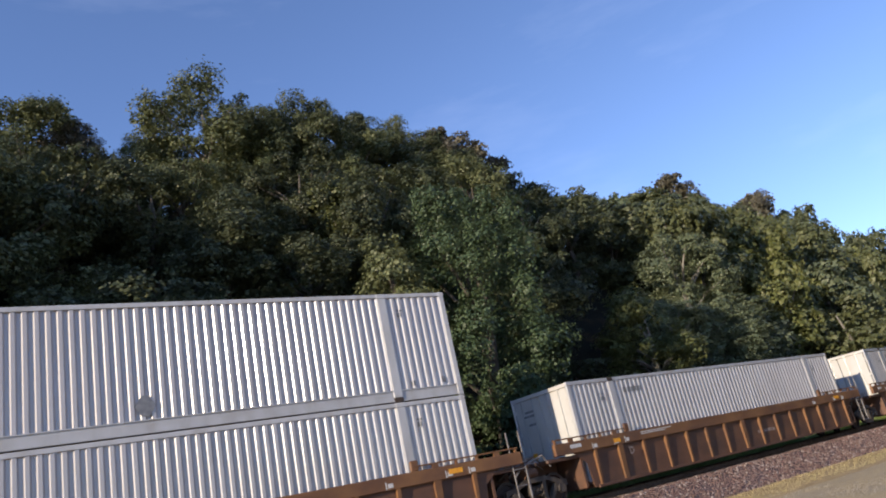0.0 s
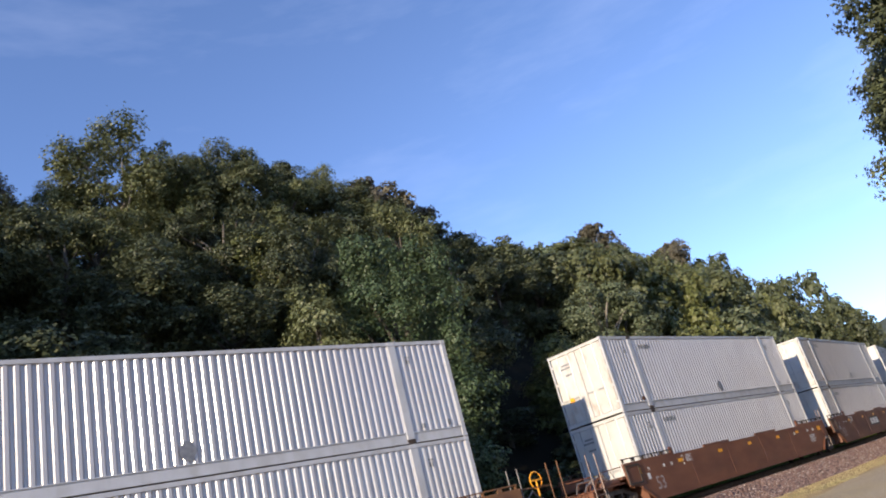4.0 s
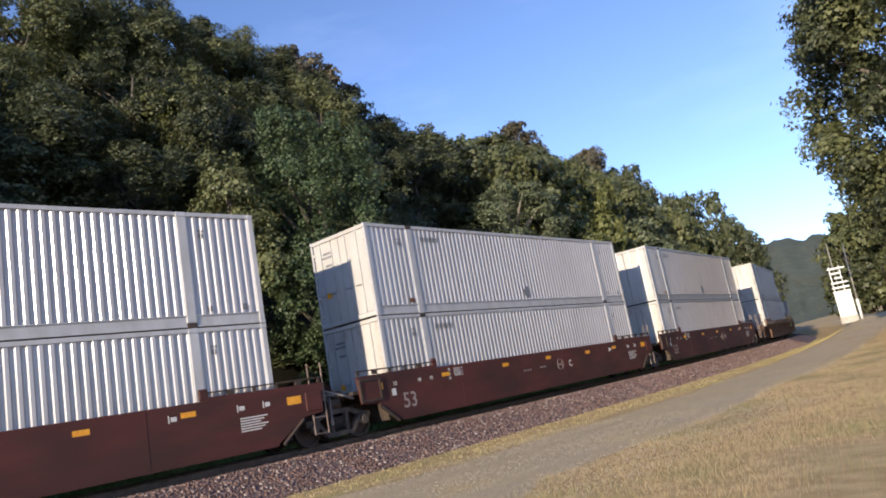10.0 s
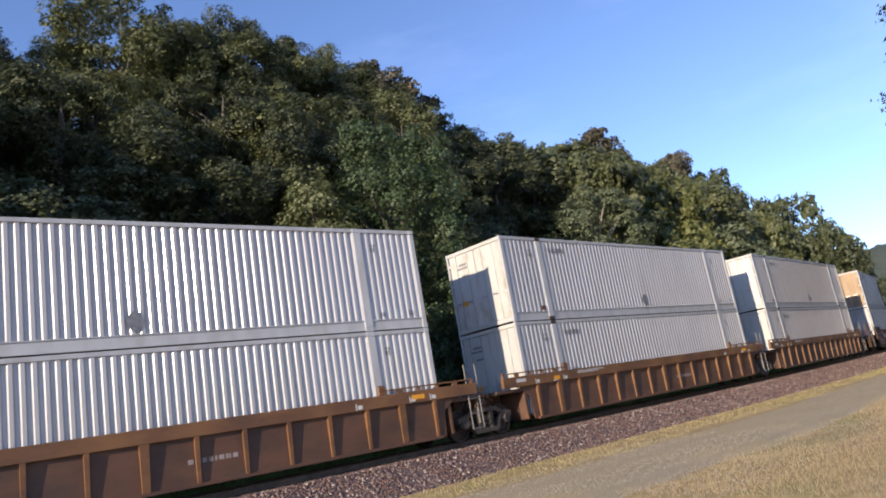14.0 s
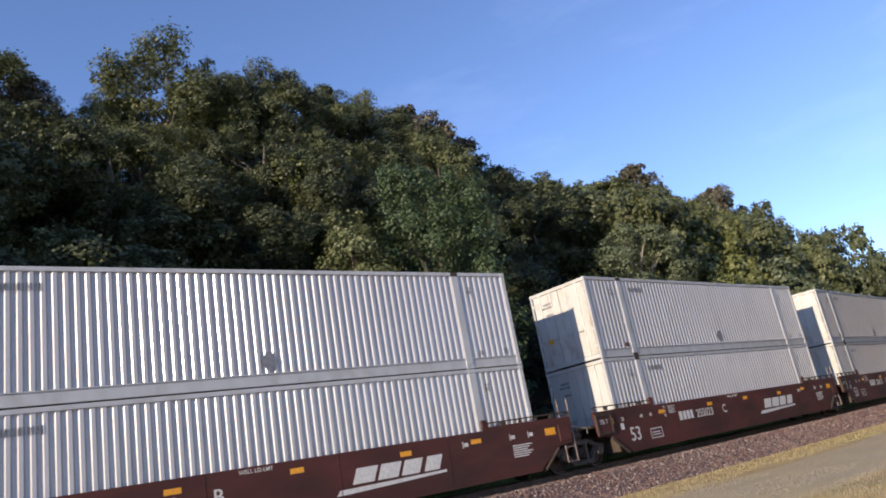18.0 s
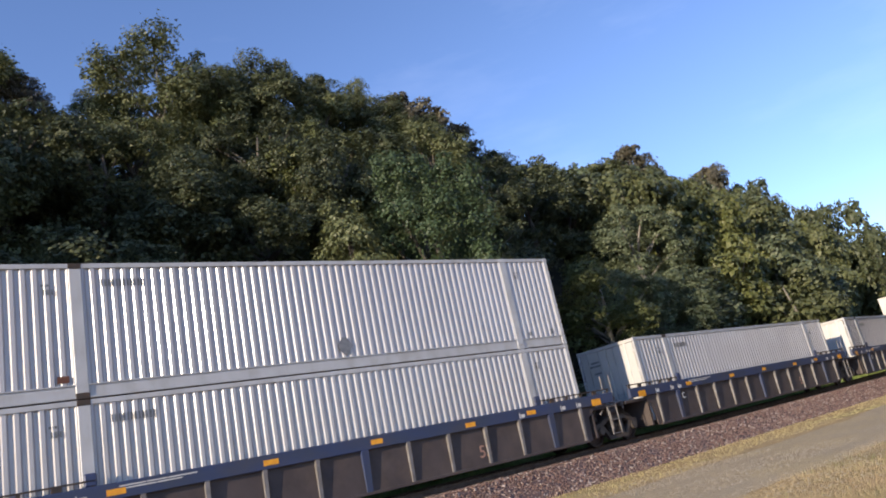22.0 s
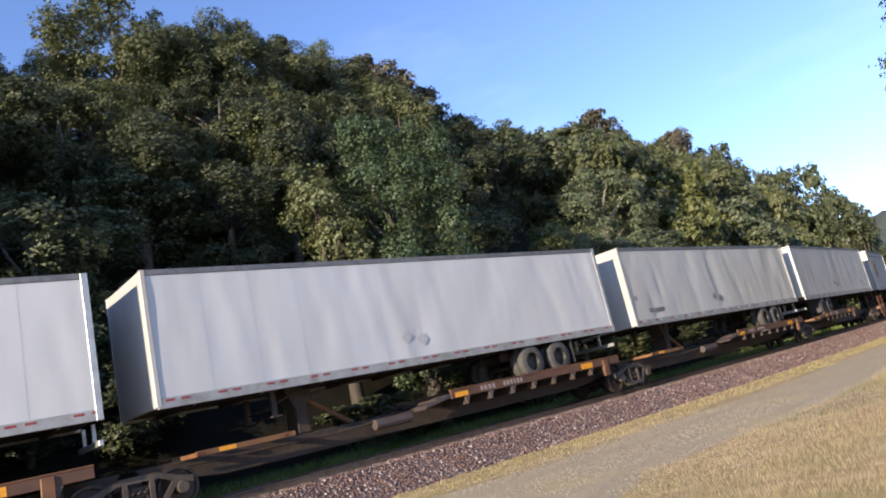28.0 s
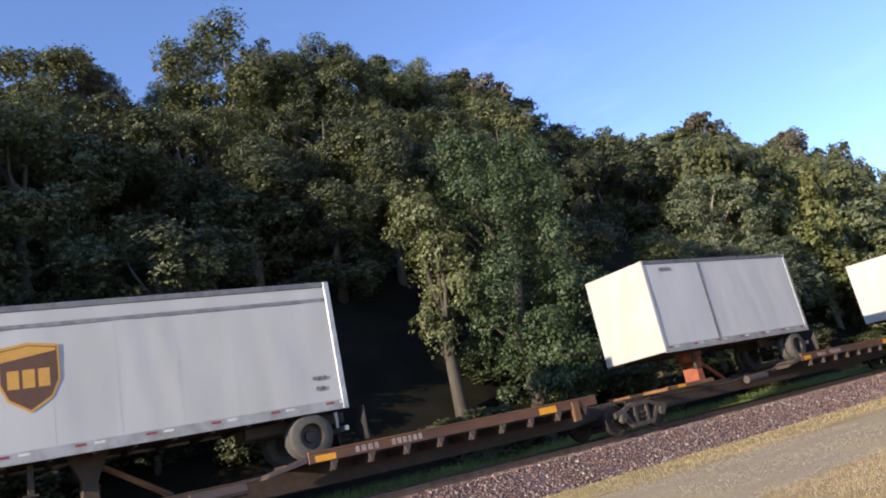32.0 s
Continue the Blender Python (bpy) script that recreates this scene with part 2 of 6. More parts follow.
BALLAST = material("ballast_bed", (0.15, 0.105, 0.10), (0.10, 0.07, 0.066), 3.0, 0.9, 0.0, 0.8, 34, (0.08, 0.05, 0.045), 0.3, 0.7, (1, 1, 1), 0, 0.3, 17.0,
                   [(0.06, 0.04, 0.04), (0.125, 0.075, 0.072), (0.175, 0.115, 0.105), (0.10, 0.07, 0.065), (0.23, 0.185, 0.165)])
GRAVEL = material("gravel_road", (0.50, 0.385, 0.235), (0.38, 0.29, 0.17), 0.35, 0.92, 0.0, 0.8, 45, (0.52, 0.385, 0.185), 0.6, 0.22, (1, 1, 1), 0, 0.2, 42.0,
                  [(0.28, 0.205, 0.115), (0.52, 0.395, 0.235), (0.40, 0.305, 0.18), (0.62, 0.49, 0.31)])
DRY = material("dry_grass_ground", (0.52, 0.37, 0.185), (0.38, 0.265, 0.125), 3.2, 0.95, 0.0, 0.8, 38, (0.27, 0.25, 0.085), 0.45, 0.45, (1, 1, 1), 0, 0.1)
# near-black: the shade under the trees is put into this colour
FLOOR = material("shade_dark_floor", (0.017, 0.015, 0.010), (0.010, 0.010, 0.007), 0.7, 0.95, 0.0, 0.6, 12, (0.026, 0.022, 0.014), 0.3, 0.2, (1, 1, 1), 0, 0.1)
VERGE = material("verge_green", (0.23, 0.30, 0.095), (0.29, 0.32, 0.125), 1.5, 0.95, 0.0, 0.6, 30, (0.17, 0.15, 0.07), 0.3, 0.5, (1, 1, 1), 0, 0.2)
BARK = material("bark", (0.10, 0.083, 0.066), (0.06, 0.05, 0.04), 5.0, 0.9, 0.0, 0.5, 22, (0.18, 0.165, 0.145), 0.3, 2.0, (1, 1, 0.25), 0.2)
PALE_BARK = material("pale_bark", (0.26, 0.235, 0.20), (0.17, 0.15, 0.125), 5.0, 0.9, 0.0, 0.4, 22, (0.09, 0.08, 0.065), 0.3, 2.0, (1, 1, 0.25), 0.15)
LEAF_OAK = leaf_material("oak_leaves", (0.076, 0.088, 0.037), (0.124, 0.138, 0.058), (0.178, 0.186, 0.086))
LEAF_DARK = leaf_material("dark_oak_leaves", (0.044, 0.054, 0.027), (0.074, 0.087, 0.041), (0.116, 0.125, 0.060))
LEAF_LIGHT = leaf_material("yellow_green_leaves", (0.078, 0.090, 0.028), (0.128, 0.140, 0.046), (0.172, 0.178, 0.068))
LEAF_MAPLE = leaf_material("maple_leaves", (0.046, 0.072, 0.033), (0.064, 0.096, 0.043), (0.088, 0.120, 0.056), 0.05)
LEAF_BROWN = leaf_material("brownish_leaves", (0.076, 0.068, 0.044), (0.116, 0.102, 0.066), (0.160, 0.140, 0.094))
# paler and greyer than the oaks: distance haze mixed into the leaf colour
LEAF_FAR = leaf_material("haze_paled_leaves", (0.085, 0.108, 0.058), (0.135, 0.162, 0.088), (0.190, 0.210, 0.120))
CABINET_WHITE = material("cabinet_white", (0.80, 0.80, 0.79), (0.72, 0.72, 0.71), 2.0, 0.4, 0.0, 0.04, 30, (0.55, 0.53, 0.50), 0.15, 0.8)
POLE_GREY = material("pole_grey", (0.42, 0.40, 0.36), (0.32, 0.30, 0.26), 3.0, 0.6, 0.0, 0.1, 30)
GRAFFITI = material("chalk_scrawl", (0.42, 0.32, 0.26), (0.34, 0.25, 0.20), 9.0, 0.7, 0.0, 0.05, 60)


# ---- mesh helpers ----
class Build:
    """Collects vertices and faces of one mesh."""

    def __init__(self):
        self.v, self.f = [], []

    def add(self, verts, faces):
        o = len(self.v)
        self.v.extend([tuple(p) for p in verts])
        self.f.extend([tuple(i + o for i in q) for q in faces])
        return self

    def box(self, x0, x1, y0, y1, z0, z1):
        return self.add([(x0, y0, z0), (x1, y0, z0), (x1, y1, z0), (x0, y1, z0), (x0, y0, z1), (x1, y0, z1), (x1, y1, z1), (x0, y1, z1)],
                        [(0, 3, 2, 1), (4, 5, 6, 7), (0, 1, 5, 4), (1, 2, 6, 5), (2, 3, 7, 6), (3, 0, 4, 7)])

    def beam(self, profile, x0, x1):
        """A profile in y, z drawn out along x."""
        n = len(profile)
        vs = [(x0, y, z) for y, z in profile] + [(x1, y, z) for y, z in profile]
        return self.add(vs, [tuple(range(n - 1, -1, -1)), tuple(range(n, 2 * n))] + [(i, (i + 1) % n, (i + 1) % n + n, i + n) for i in range(n)])

    def prism(self, poly, y0, y1):
        """A polygon in x, z (anticlockwise seen from -y) drawn out from y0 to y1."""
        n = len(poly)
        vs = [(x, y0, z) for x, z in poly] + [(x, y1, z) for x, z in poly]
        fs = [tuple(range(n)), tuple(range(2 * n - 1, n - 1, -1))]
        fs += [(i, i + n, (i + 1) % n + n, (i + 1) % n) for i in range(n)]
        return self.add(vs, fs)

    def tube(self, pts, radii, sides=8, caps=True):
        """A round bar through points, with a radius for each."""
        pts = [Vector(p) for p in pts]
        if not hasattr(radii, "__len__"):
            radii = [radii] * len(pts)
        vs, fs = [], []
        for i, p in enumerate(pts):
            d = (pts[min(i + 1, len(pts) - 1)] - pts[max(i - 1, 0)]).normalized()
            u = d.orthogonal().normalized() if i == 0 else (u - d * u.dot(d)).normalized()
            w = d.cross(u)
            for k in range(sides):
                a = 2 * math.pi * k / sides
                vs.append(p + (u * math.cos(a) + w * math.sin(a)) * radii[i])
        for i in range(len(pts) - 1):
            for k in range(sides):
                k2 = (k + 1) % sides
                fs.append((i * sides + k, i * sides + k2, (i + 1) * sides + k2, (i + 1) * sides + k))
        if caps:
            fs.append(tuple(range(sides - 1, -1, -1)))
            fs.append(tuple((len(pts) - 1) * sides + k for k in range(sides)))
        return self.add(vs, fs)

    def ring(self, x, y0, y1, z, profile, sides=20):
        """A body of revolution about the y axis through (x, z); profile: (share of y0..y1, radius)."""
        vs, fs = [], []
        n = len(profile)
        for k in range(sides):
            a = 2 * math.pi * k / sides
            for u, r in profile:
                vs.append((x + r * math.cos(a), y0 + (y1 - y0) * u, z + r * math.sin(a)))
        for k in range(sides):
            k2 = (k + 1) % sides
            for i in range(n - 1):
                fs.append((k * n + i, k * n + i + 1, k2 * n + i + 1, k2 * n + i))
        return self.add(vs, fs)


def part(name, build, mat, parent=None, label="", bevel=0.0, smooth=False):
    """Links a build as one mesh object under a thing or part."""
    me = bpy.data.meshes.new(name)
    me.from_pydata(build.v, [], build.f)
    if bevel:
        bm = bmesh.new()
        bm.from_mesh(me)
        sharp = [e for e in bm.edges if len(e.link_faces) == 2 and e.calc_face_angle() > 0.6]
        bmesh.ops.bevel(bm, geom=sharp, offset=bevel, segments=1, affect="EDGES", clamp_overlap=True)
        bm.to_mesh(me)
        bm.free()
    me.materials.append(mat)
    if smooth:
        for p in me.polygons:
            p.use_smooth = True
    ob = new(name, me)
    if parent is not None:
        ob.parent = parent
    if label:
        ob["label"] = label
    if name.endswith(("bars", "lines", "blocks", "stencil", "seam", "members", "gear", "plate", "mark", "lettering", "rack")):
        ob["kind"] = "stuff"
    return ob


def thing(name, label, category, group="", kind=""):
    return tagged(new(name), label, category, group, kind)


def share(ob, parent, x=0.0, y=0.0, z=0.0, rz=0.0):
    """Another part on the same mesh, at a place of its own."""
    o = ob.copy()
    scene.collection.objects.link(o)
    o.parent = parent
    o.matrix_basis = pose(x, y, z, 0, 0, rz)
    for c in ob.children:
        k = c.copy()
        scene.collection.objects.link(k)
        k.parent = o
    return o


def lettering(name, words, size, x, y, z, mat, parent, label="", shear=0.0):
    """Painted words on a side that faces -y, from x to the right."""
    cu = bpy.data.curves.new(name, "FONT")
    cu.body, cu.size, cu.extrude, cu.shear, cu.resolution_u = words, size, 0.002, shear, 3
    cu.offset = 0.006 * size
    tmp = bpy.data.objects.new(name, cu)
    scene.collection.objects.link(tmp)
    me = bpy.data.meshes.new_from_object(tmp)
    bpy.data.objects.remove(tmp)
    me.materials.clear()
    me.materials.append(mat)
    ob = new(name, me)
    ob.parent = parent
    ob.matrix_basis = pose(x, y, z, 90, 0, 0)
    if label:
        ob["label"] = label
    return ob


def bars(b, x, z, y, widths, h, gap=0.02):
    """Unreadable writing: a row of upright bars on a side that faces -y."""
    for w in widths:
        b.box(x, x + w, y - 0.003, y, z, z + h)
        x += w + gap
    return b


# ---- the line of the track ----
NX, NY, TH, K0, K1 = -6.534, 15.377, 0.65135, 0.0037135, 2.745e-06
BEND_END, BEND_START = 130.0, -60.0


def heading(s):
    u = min(max(s, BEND_START), BEND_END)
    return TH + K0 * u + K1 * u * u


_step = 0.5
_table = {0: (NX, NY)}
for sign in (1, -1):
    px, py = NX, NY
    for i in range(1, 1600):
        h_ = heading(sign * (i - 0.5) * _step)
        px, py = px + sign * _step * math.cos(h_), py + sign * _step * math.sin(h_)
        _table[sign * i] = (px, py)


def on_line(s, d=0.0):
    """The place s metres along the track, d metres beyond its centre line (below 0: the side of the path)."""
    i = math.floor(s / _step)
    u = s / _step - i
    a, b = _table[i], _table[i + 1]
    h_ = heading(s)
    off = 1.295 + d
    return (a[0] + (b[0] - a[0]) * u - math.sin(h_) * off, a[1] + (b[1] - a[1]) * u + math.cos(h_) * off)


def smooth_step(a, b, x):
    u = min(max((x - a) / (b - a), 0.0), 1.0)
    return u * u * (3 - 2 * u)


SKY_AZ = [-60, -31.7, -28.1, -20.2, -17.5, -12.4, -8.4, -5.1, -2.0, 1.3, 5.1, 7.7, 11.4, 17.1, 20.2, 21.6, 24.4, 26.9, 29.2, 30.4, 32.7, 90]
SKY_EL = [31, 30.5, 28.6, 32.5, 30.3, 31.4, 30.4, 28.5, 26.5, 26.6, 22.5, 20.9, 19.2, 18.6, 15.5, 15.7, 13.9, 11.3, 10.4, 8.3, 6.0, 5.0]


def sky_limit(x, y):
    """Height to which the wood rises at a place."""
    az = math.degrees(math.atan2(x, y))
    return EYE[2] + math.hypot(x, y) * math.tan(radians(float(np.interp(az, SKY_AZ, SKY_EL))))


RIDGE_S = [-30 + 5.0 * i for i in range(29)]
RIDGE_Z = [min(sky_limit(*on_line(s, 22.0)) - 6.0, 21.0) for s in RIDGE_S]


def ground_z(s, d):
    """Height of the ground: level by the track, a steep bluff beyond it."""
    if d < 0:
        z = -0.78
        z += 1.35 * smooth_step(18, 75, s) * smooth_step(-3.5, -8, d)
        z += 0.10 * noise.noise((s * 0.12, d * 0.12, 3.0)) * smooth_step(-9, -12, d)
        z += 5.0 * smooth_step(-40, -140, d)
        return z
    top = float(np.interp(s, RIDGE_S, RIDGE_Z)) + 0.55
    u = min(max((d - 4.8) / 17.2, 0.0), 1.0)
    rise = top * u ** 0.95 + 0.10 * max(d - 22.0, 0.0)
    return -0.40 + 0.24 * smooth_step(1.5, 3.2, d) + rise + 0.5 * noise.noise((s * 0.1, d * 0.1, 0)) * smooth_step(5, 10, d)


# ---- the ground ----
def strip(name, ss, ds, zf, mat, label="", kind="structure", mats=None, pick=None):
    """A sheet along the track: rows at ss, columns at ds, height zf(s, d)."""
    v, f = [], []
    for s in ss:
        for d in ds:
            x, y = on_line(s, d)
            v.append((x, y, zf(s, d)))
    n = len(ds)
    for i in range(len(ss) - 1):
        for j in range(n - 1):
            f.append((i * n + j, (i + 1) * n + j, (i + 1) * n + j + 1, i * n + j + 1))
    me = bpy.data.meshes.new(name)
    me.from_pydata(v, [], f)
    for m in mats or [mat]:
        me.materials.append(m)
    for k, p in enumerate(me.polygons):
        p.use_smooth = True
        if pick:
            j = k % (n - 1)
            p.material_index = pick(0.5 * (ds[j] + ds[j + 1]))
    ob = new(name, me)
    return tagged(ob, label, name.split("_")[0], "", kind)


S_FINE = [-780, -600, -450, -330, -240, -170, -120, -90, -75] + [-60 + 2.0 * i for i in range(96)] + [135, 145, 160, 180, 210, 260, 330, 420, 540, 680, 790]
D_ALL = [-2600, -1700, -1100, -700, -450, -300, -220, -160, -120, -90, -70, -55, -44, -36, -30, -26, -23, -21, -19, -17.5, -16, -14.5, -13, -12, -11, -10, -9, -8, -7, -6,
         -5, -4.2, -3.4, -2.5, -1.5, 0, 1.5, 2.6, 3.5, 4.5, 5.5, 7, 9, 11, 13.5, 16, 19, 22, 26, 30, 35, 41, 48, 57, 68, 82, 100, 125, 160]
# past the verge the near-black floor colour stands in for shade
strip("ground", S_FINE, D_ALL, ground_z, DRY, "dry grassland by the line and wooded hillside earth darkened for tree shade", mats=[DRY, FLOOR, VERGE],
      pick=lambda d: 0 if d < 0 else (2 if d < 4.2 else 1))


def wobble(s, k, amp):
    return amp * (noise.noise((s * 0.23, k, 0.0)) + 0.5 * noise.noise((s * 0.9, k, 5.0)))


def road_edge(s):
    """The road's edge towards the meadow: it widens where it comes closest."""
    return -9.6 - 0.7 * smooth_step(20, 8, s) - 2.6 * smooth_step(5, 0, s)


def road_inner(s):
    """The road's edge towards the ballast."""
    return -5.7 + 1.0 * smooth_step(7, 2, s)


def edged_strip(name, s0, s1, step, d0, d1, lift, mat, label, amp=0.25, cols=6):
    """A sheet with uneven edges, lying just over the ground."""
    v, f = [], []
    n = cols + 1
    count = int((s1 - s0) / step) + 1
    for i in range(count):
        s = s0 + step * i
        a, b = d0(s) + wobble(s, 1.7, amp), d1(s) + wobble(s, 9.3, amp)
        for j in range(n):
            d = a + (b - a) * j / cols
            x, y = on_line(s, d)
            rut = 0.02 * math.sin(math.pi * 4 * j / cols) if 0 < j < cols else -0.05
            v.append((x, y, ground_z(s, d) + lift + rut))
    for i in range(count - 1):
        for j in range(cols):
            f.append((i * n + j, (i + 1) * n + j, (i + 1) * n + j + 1, i * n + j + 1))
    me = bpy.data.meshes.new(name)
    me.from_pydata(v, [], f)
    me.materials.append(mat)
    for p in me.polygons:
        p.use_smooth = True
    return tagged(new(name, me), label, name, "", "structure")


edged_strip("road", -90, 150, 0.5, road_edge, road_inner, 0.03, GRAVEL, "grey gravel service road beside the railway ballast", 0.35, 12)


def ballast_z(s, d):
    a = abs(d)
    if a < 1.75:
        return -0.17
    return -0.17 - (a - 1.75) * 0.40 - 0.02 * noise.noise((s, d, 1))


strip("ballast_bed", [-200, -150, -110, -80] + [-60 + 1.0 * i for i in range(191)] + [140, 170, 220, 300, 420, 560, 700],
      [-3.45, -3.0, -2.6, -2.2, -1.75, -1.0, 0, 1.0, 1.75, 2.2, 2.8], ballast_z, BALLAST, "purplish crushed stone ballast bed of the railway")


def stone_material(name, cols):
    m = bpy.data.materials.new(name)
    m.use_nodes = True
    n, l = m.node_tree.nodes, m.node_tree.links
    b = n["Principled BSDF"]
    g = n.new("ShaderNodeNewGeometry")
    r = n.new("ShaderNodeValToRGB")
    e = r.color_ramp.elements
    e[0].color, e[1].color = (*cols[0], 1), (*cols[-1], 1)
    for i, c in enumerate(cols[1:-1]):
        x = e.new((i + 1) / (len(cols) - 1))
        x.color = (*c, 1)
    l.new(g.outputs["Random Per Island"], r.inputs["Fac"])
    l.new(r.outputs["Color"], b.inputs["Base Color"])
    b.inputs["Roughness"].default_value = 0.85
    return m


def mesh_from_arrays(name, verts, faces_n, corners, mat):
    """A large mesh from arrays: all faces with the same number of corners."""
    me = bpy.data.meshes.new(name)
    nv, nf = len(verts), len(faces_n) // corners
    me.vertices.add(nv)
    me.vertices.foreach_set("co", np.asarray(verts, dtype=np.float32).ravel())
    me.loops.add(nf * corners)
    me.loops.foreach_set("vertex_index", np.asarray(faces_n, dtype=np.int32))
    me.polygons.add(nf)
    me.polygons.foreach_set("loop_start", np.arange(0, nf * corners, corners, dtype=np.int32))
    me.polygons.foreach_set("loop_total", np.full(nf, corners, dtype=np.int32))
    me.update(calc_edges=True)
    me.materials.append(mat)
    return me


def line_arrays(s, d):
    """on_line for arrays, near the curve."""
    xy = np.array([on_line(a, b) for a, b in zip(s, d)])
    return xy[:, 0], xy[:, 1]


def stones(name, count, s0, s1, d0, d1, size0, size1, zf, mat, label, seed, near=0.0):
    rng = np.random.default_rng(seed)
    u = rng.random(count)
    s = s0 + (s1 - s0) * (u ** (1 + near))
    d = d0 + (d1 - d0) * rng.random(count)
    x, y = line_arrays(s, d)
    z = np.array([zf(a, b) for a, b in zip(s, d)])
    octa = np.array([(1, 0, 0), (-1, 0, 0), (0, 1, 0), (0, -1, 0), (0, 0, 1), (0, 0, -1)], dtype=float)
    size = size0 + (size1 - size0) * rng.random((count, 1, 1)) ** 2
    v = octa[None] * size * (0.6 + 0.8 * rng.random((count, 6, 1)))
    v += (rng.random((count, 6, 3)) - 0.5) * size * 0.8
    a = rng.random(count) * 6.283
    c_, s_ = np.cos(a)[:, None], np.sin(a)[:, None]
    vx, vy = v[:, :, 0] * c_ - v[:, :, 1] * s_, v[:, :, 0] * s_ + v[:, :, 1] * c_
    v = np.stack([vx + x[:, None], vy + y[:, None], v[:, :, 2] * 0.8 + z[:, None] + size[:, :, 0] * 0.25], axis=2)
    tri = np.array([(0, 2, 4), (2, 1, 4), (1, 3, 4), (3, 0, 4), (2, 0, 5), (1, 2, 5), (3, 1, 5), (0, 3, 5)])
    f = (tri[None] + (np.arange(count) * 6)[:, None, None]).ravel()
    return tagged(new(name, mesh_from_arrays(name, v.reshape(-1, 3), f, 3, mat)), label, "stones", "", "stuff")


STONE_RED = stone_material("ballast_stone", [(0.10, 0.058, 0.047), (0.15, 0.086, 0.070), (0.20, 0.120, 0.098), (0.125, 0.076, 0.062), (0.23, 0.155, 0.128), (0.40, 0.34, 0.30)])
STONE_GREY = stone_material("road_stone", [(0.22, 0.18, 0.13), (0.34, 0.28, 0.20), (0.28, 0.23, 0.165), (0.46, 0.39, 0.30)])
stones("ballast_stones", 54000, -16, 60, -3.5, -1.2, 0.018, 0.048, ballast_z, STONE_RED, "purple and grey crushed stones of the ballast shoulder", 3, 0.35)
stones("road_pebbles", 22000, -7, 13, -12.4, -5.2, 0.005, 0.015, lambda s, d: ground_z(s, d) + 0.04, STONE_GREY, "loose grey pebbles on the service road", 4, 0.3)


def blades(name, count, s0, s1, d0, d1, h0, h1, width, mat, label, seed, skip=None, lean=0.35, near=0.0, patch=0.0, fine=False):
    rng = np.random.default_rng(seed)
    s = s0 + (s1 - s0) * rng.random(count) ** (1 + near)
    d = d0 + (d1 - d0) * rng.random(count)
    keep = np.array([(skip is None or not skip(a, b)) and noise.noise((a * 0.5, b * 0.5, seed)) > patch - 1 + rng.random() * 0.6 for a, b in zip(s, d)])
    s, d = s[keep], d[keep]
    n = len(s)
    x, y = line_arrays(s, d)
    z = np.array([ground_z(a, b) for a, b in zip(s, d)])
    h = h0 + (h1 - h0) * rng.random(n) ** 1.5
    a = rng.random(n) * 6.283
    w = width * (0.6 + 0.8 * rng.random(n))
    lx, ly = (rng.random(n) - 0.5) * 2 * lean * h, (rng.random(n) - 0.5) * 2 * lean * h
    dx, dy = np.cos(a) * w, np.sin(a) * w
    base = np.stack([x, y, z - 0.02], 1)
    p0 = base + np.stack([-dx, -dy, 0 * x], 1)
    p1 = base + np.stack([dx, dy, 0 * x], 1)
    p2 = base + np.stack([lx * 0.4 + dx * 0.7, ly * 0.4 + dy * 0.7, h * 0.6], 1)
    p3 = base + np.stack([lx * 0.4 - dx * 0.7, ly * 0.4 - dy * 0.7, h * 0.6], 1)
    p4 = base + np.stack([lx, ly, h], 1)
    if fine:
        v = np.stack([p0, p1, p4], 1).reshape(-1, 3)
        return tagged(new(name, mesh_from_arrays(name, v, np.arange(n * 3), 3, mat)), label, "grass", "", "stuff")
    v = np.stack([p0, p1, p2, p3, p4], 1).reshape(-1, 3)
    tri = np.array([(0, 1, 2), (0, 2, 3), (3, 2, 4)])
    f = (tri[None] + (np.arange(n) * 5)[:, None, None]).ravel()
    return tagged(new(name, mesh_from_arrays(name, v, f, 3, mat)), label, "grass", "", "stuff")


STRAW = leaf_material("straw", (0.40, 0.285, 0.135), (0.52, 0.38, 0.195), (0.62, 0.49, 0.285), 0.0)
TUFT = leaf_material("road_tufts", (0.36, 0.27, 0.14), (0.44, 0.335, 0.18), (0.50, 0.40, 0.23), 0.0)
STRIP = leaf_material("verge_straw", (0.30, 0.27, 0.09), (0.50, 0.40, 0.16), (0.64, 0.52, 0.25), 0.0)
VERGE_BLADE = leaf_material("verge_blades", (0.13, 0.19, 0.05), (0.22, 0.29, 0.085), (0.33, 0.36, 0.14), 0.0)
BROWN_BLADE = leaf_material("brown_stalks", (0.27, 0.165, 0.09), (0.38, 0.24, 0.135), (0.50, 0.34, 0.21), 0.0)
GREEN_BLADE = leaf_material("green_blades", (0.14, 0.19, 0.05), (0.20, 0.25, 0.07), (0.28, 0.30, 0.11), 0.0)


def by_camera(s, d):
    x, y = on_line(s, d)
    return x * x + y * y < 1.2 or d > road_edge(s) + 0.5 * noise.noise((s * 0.8, d * 0.8, 4.0)) + 0.1


def near_eye(s, d):
    x, y = on_line(s, d)
    return x * x + y * y < 1.4


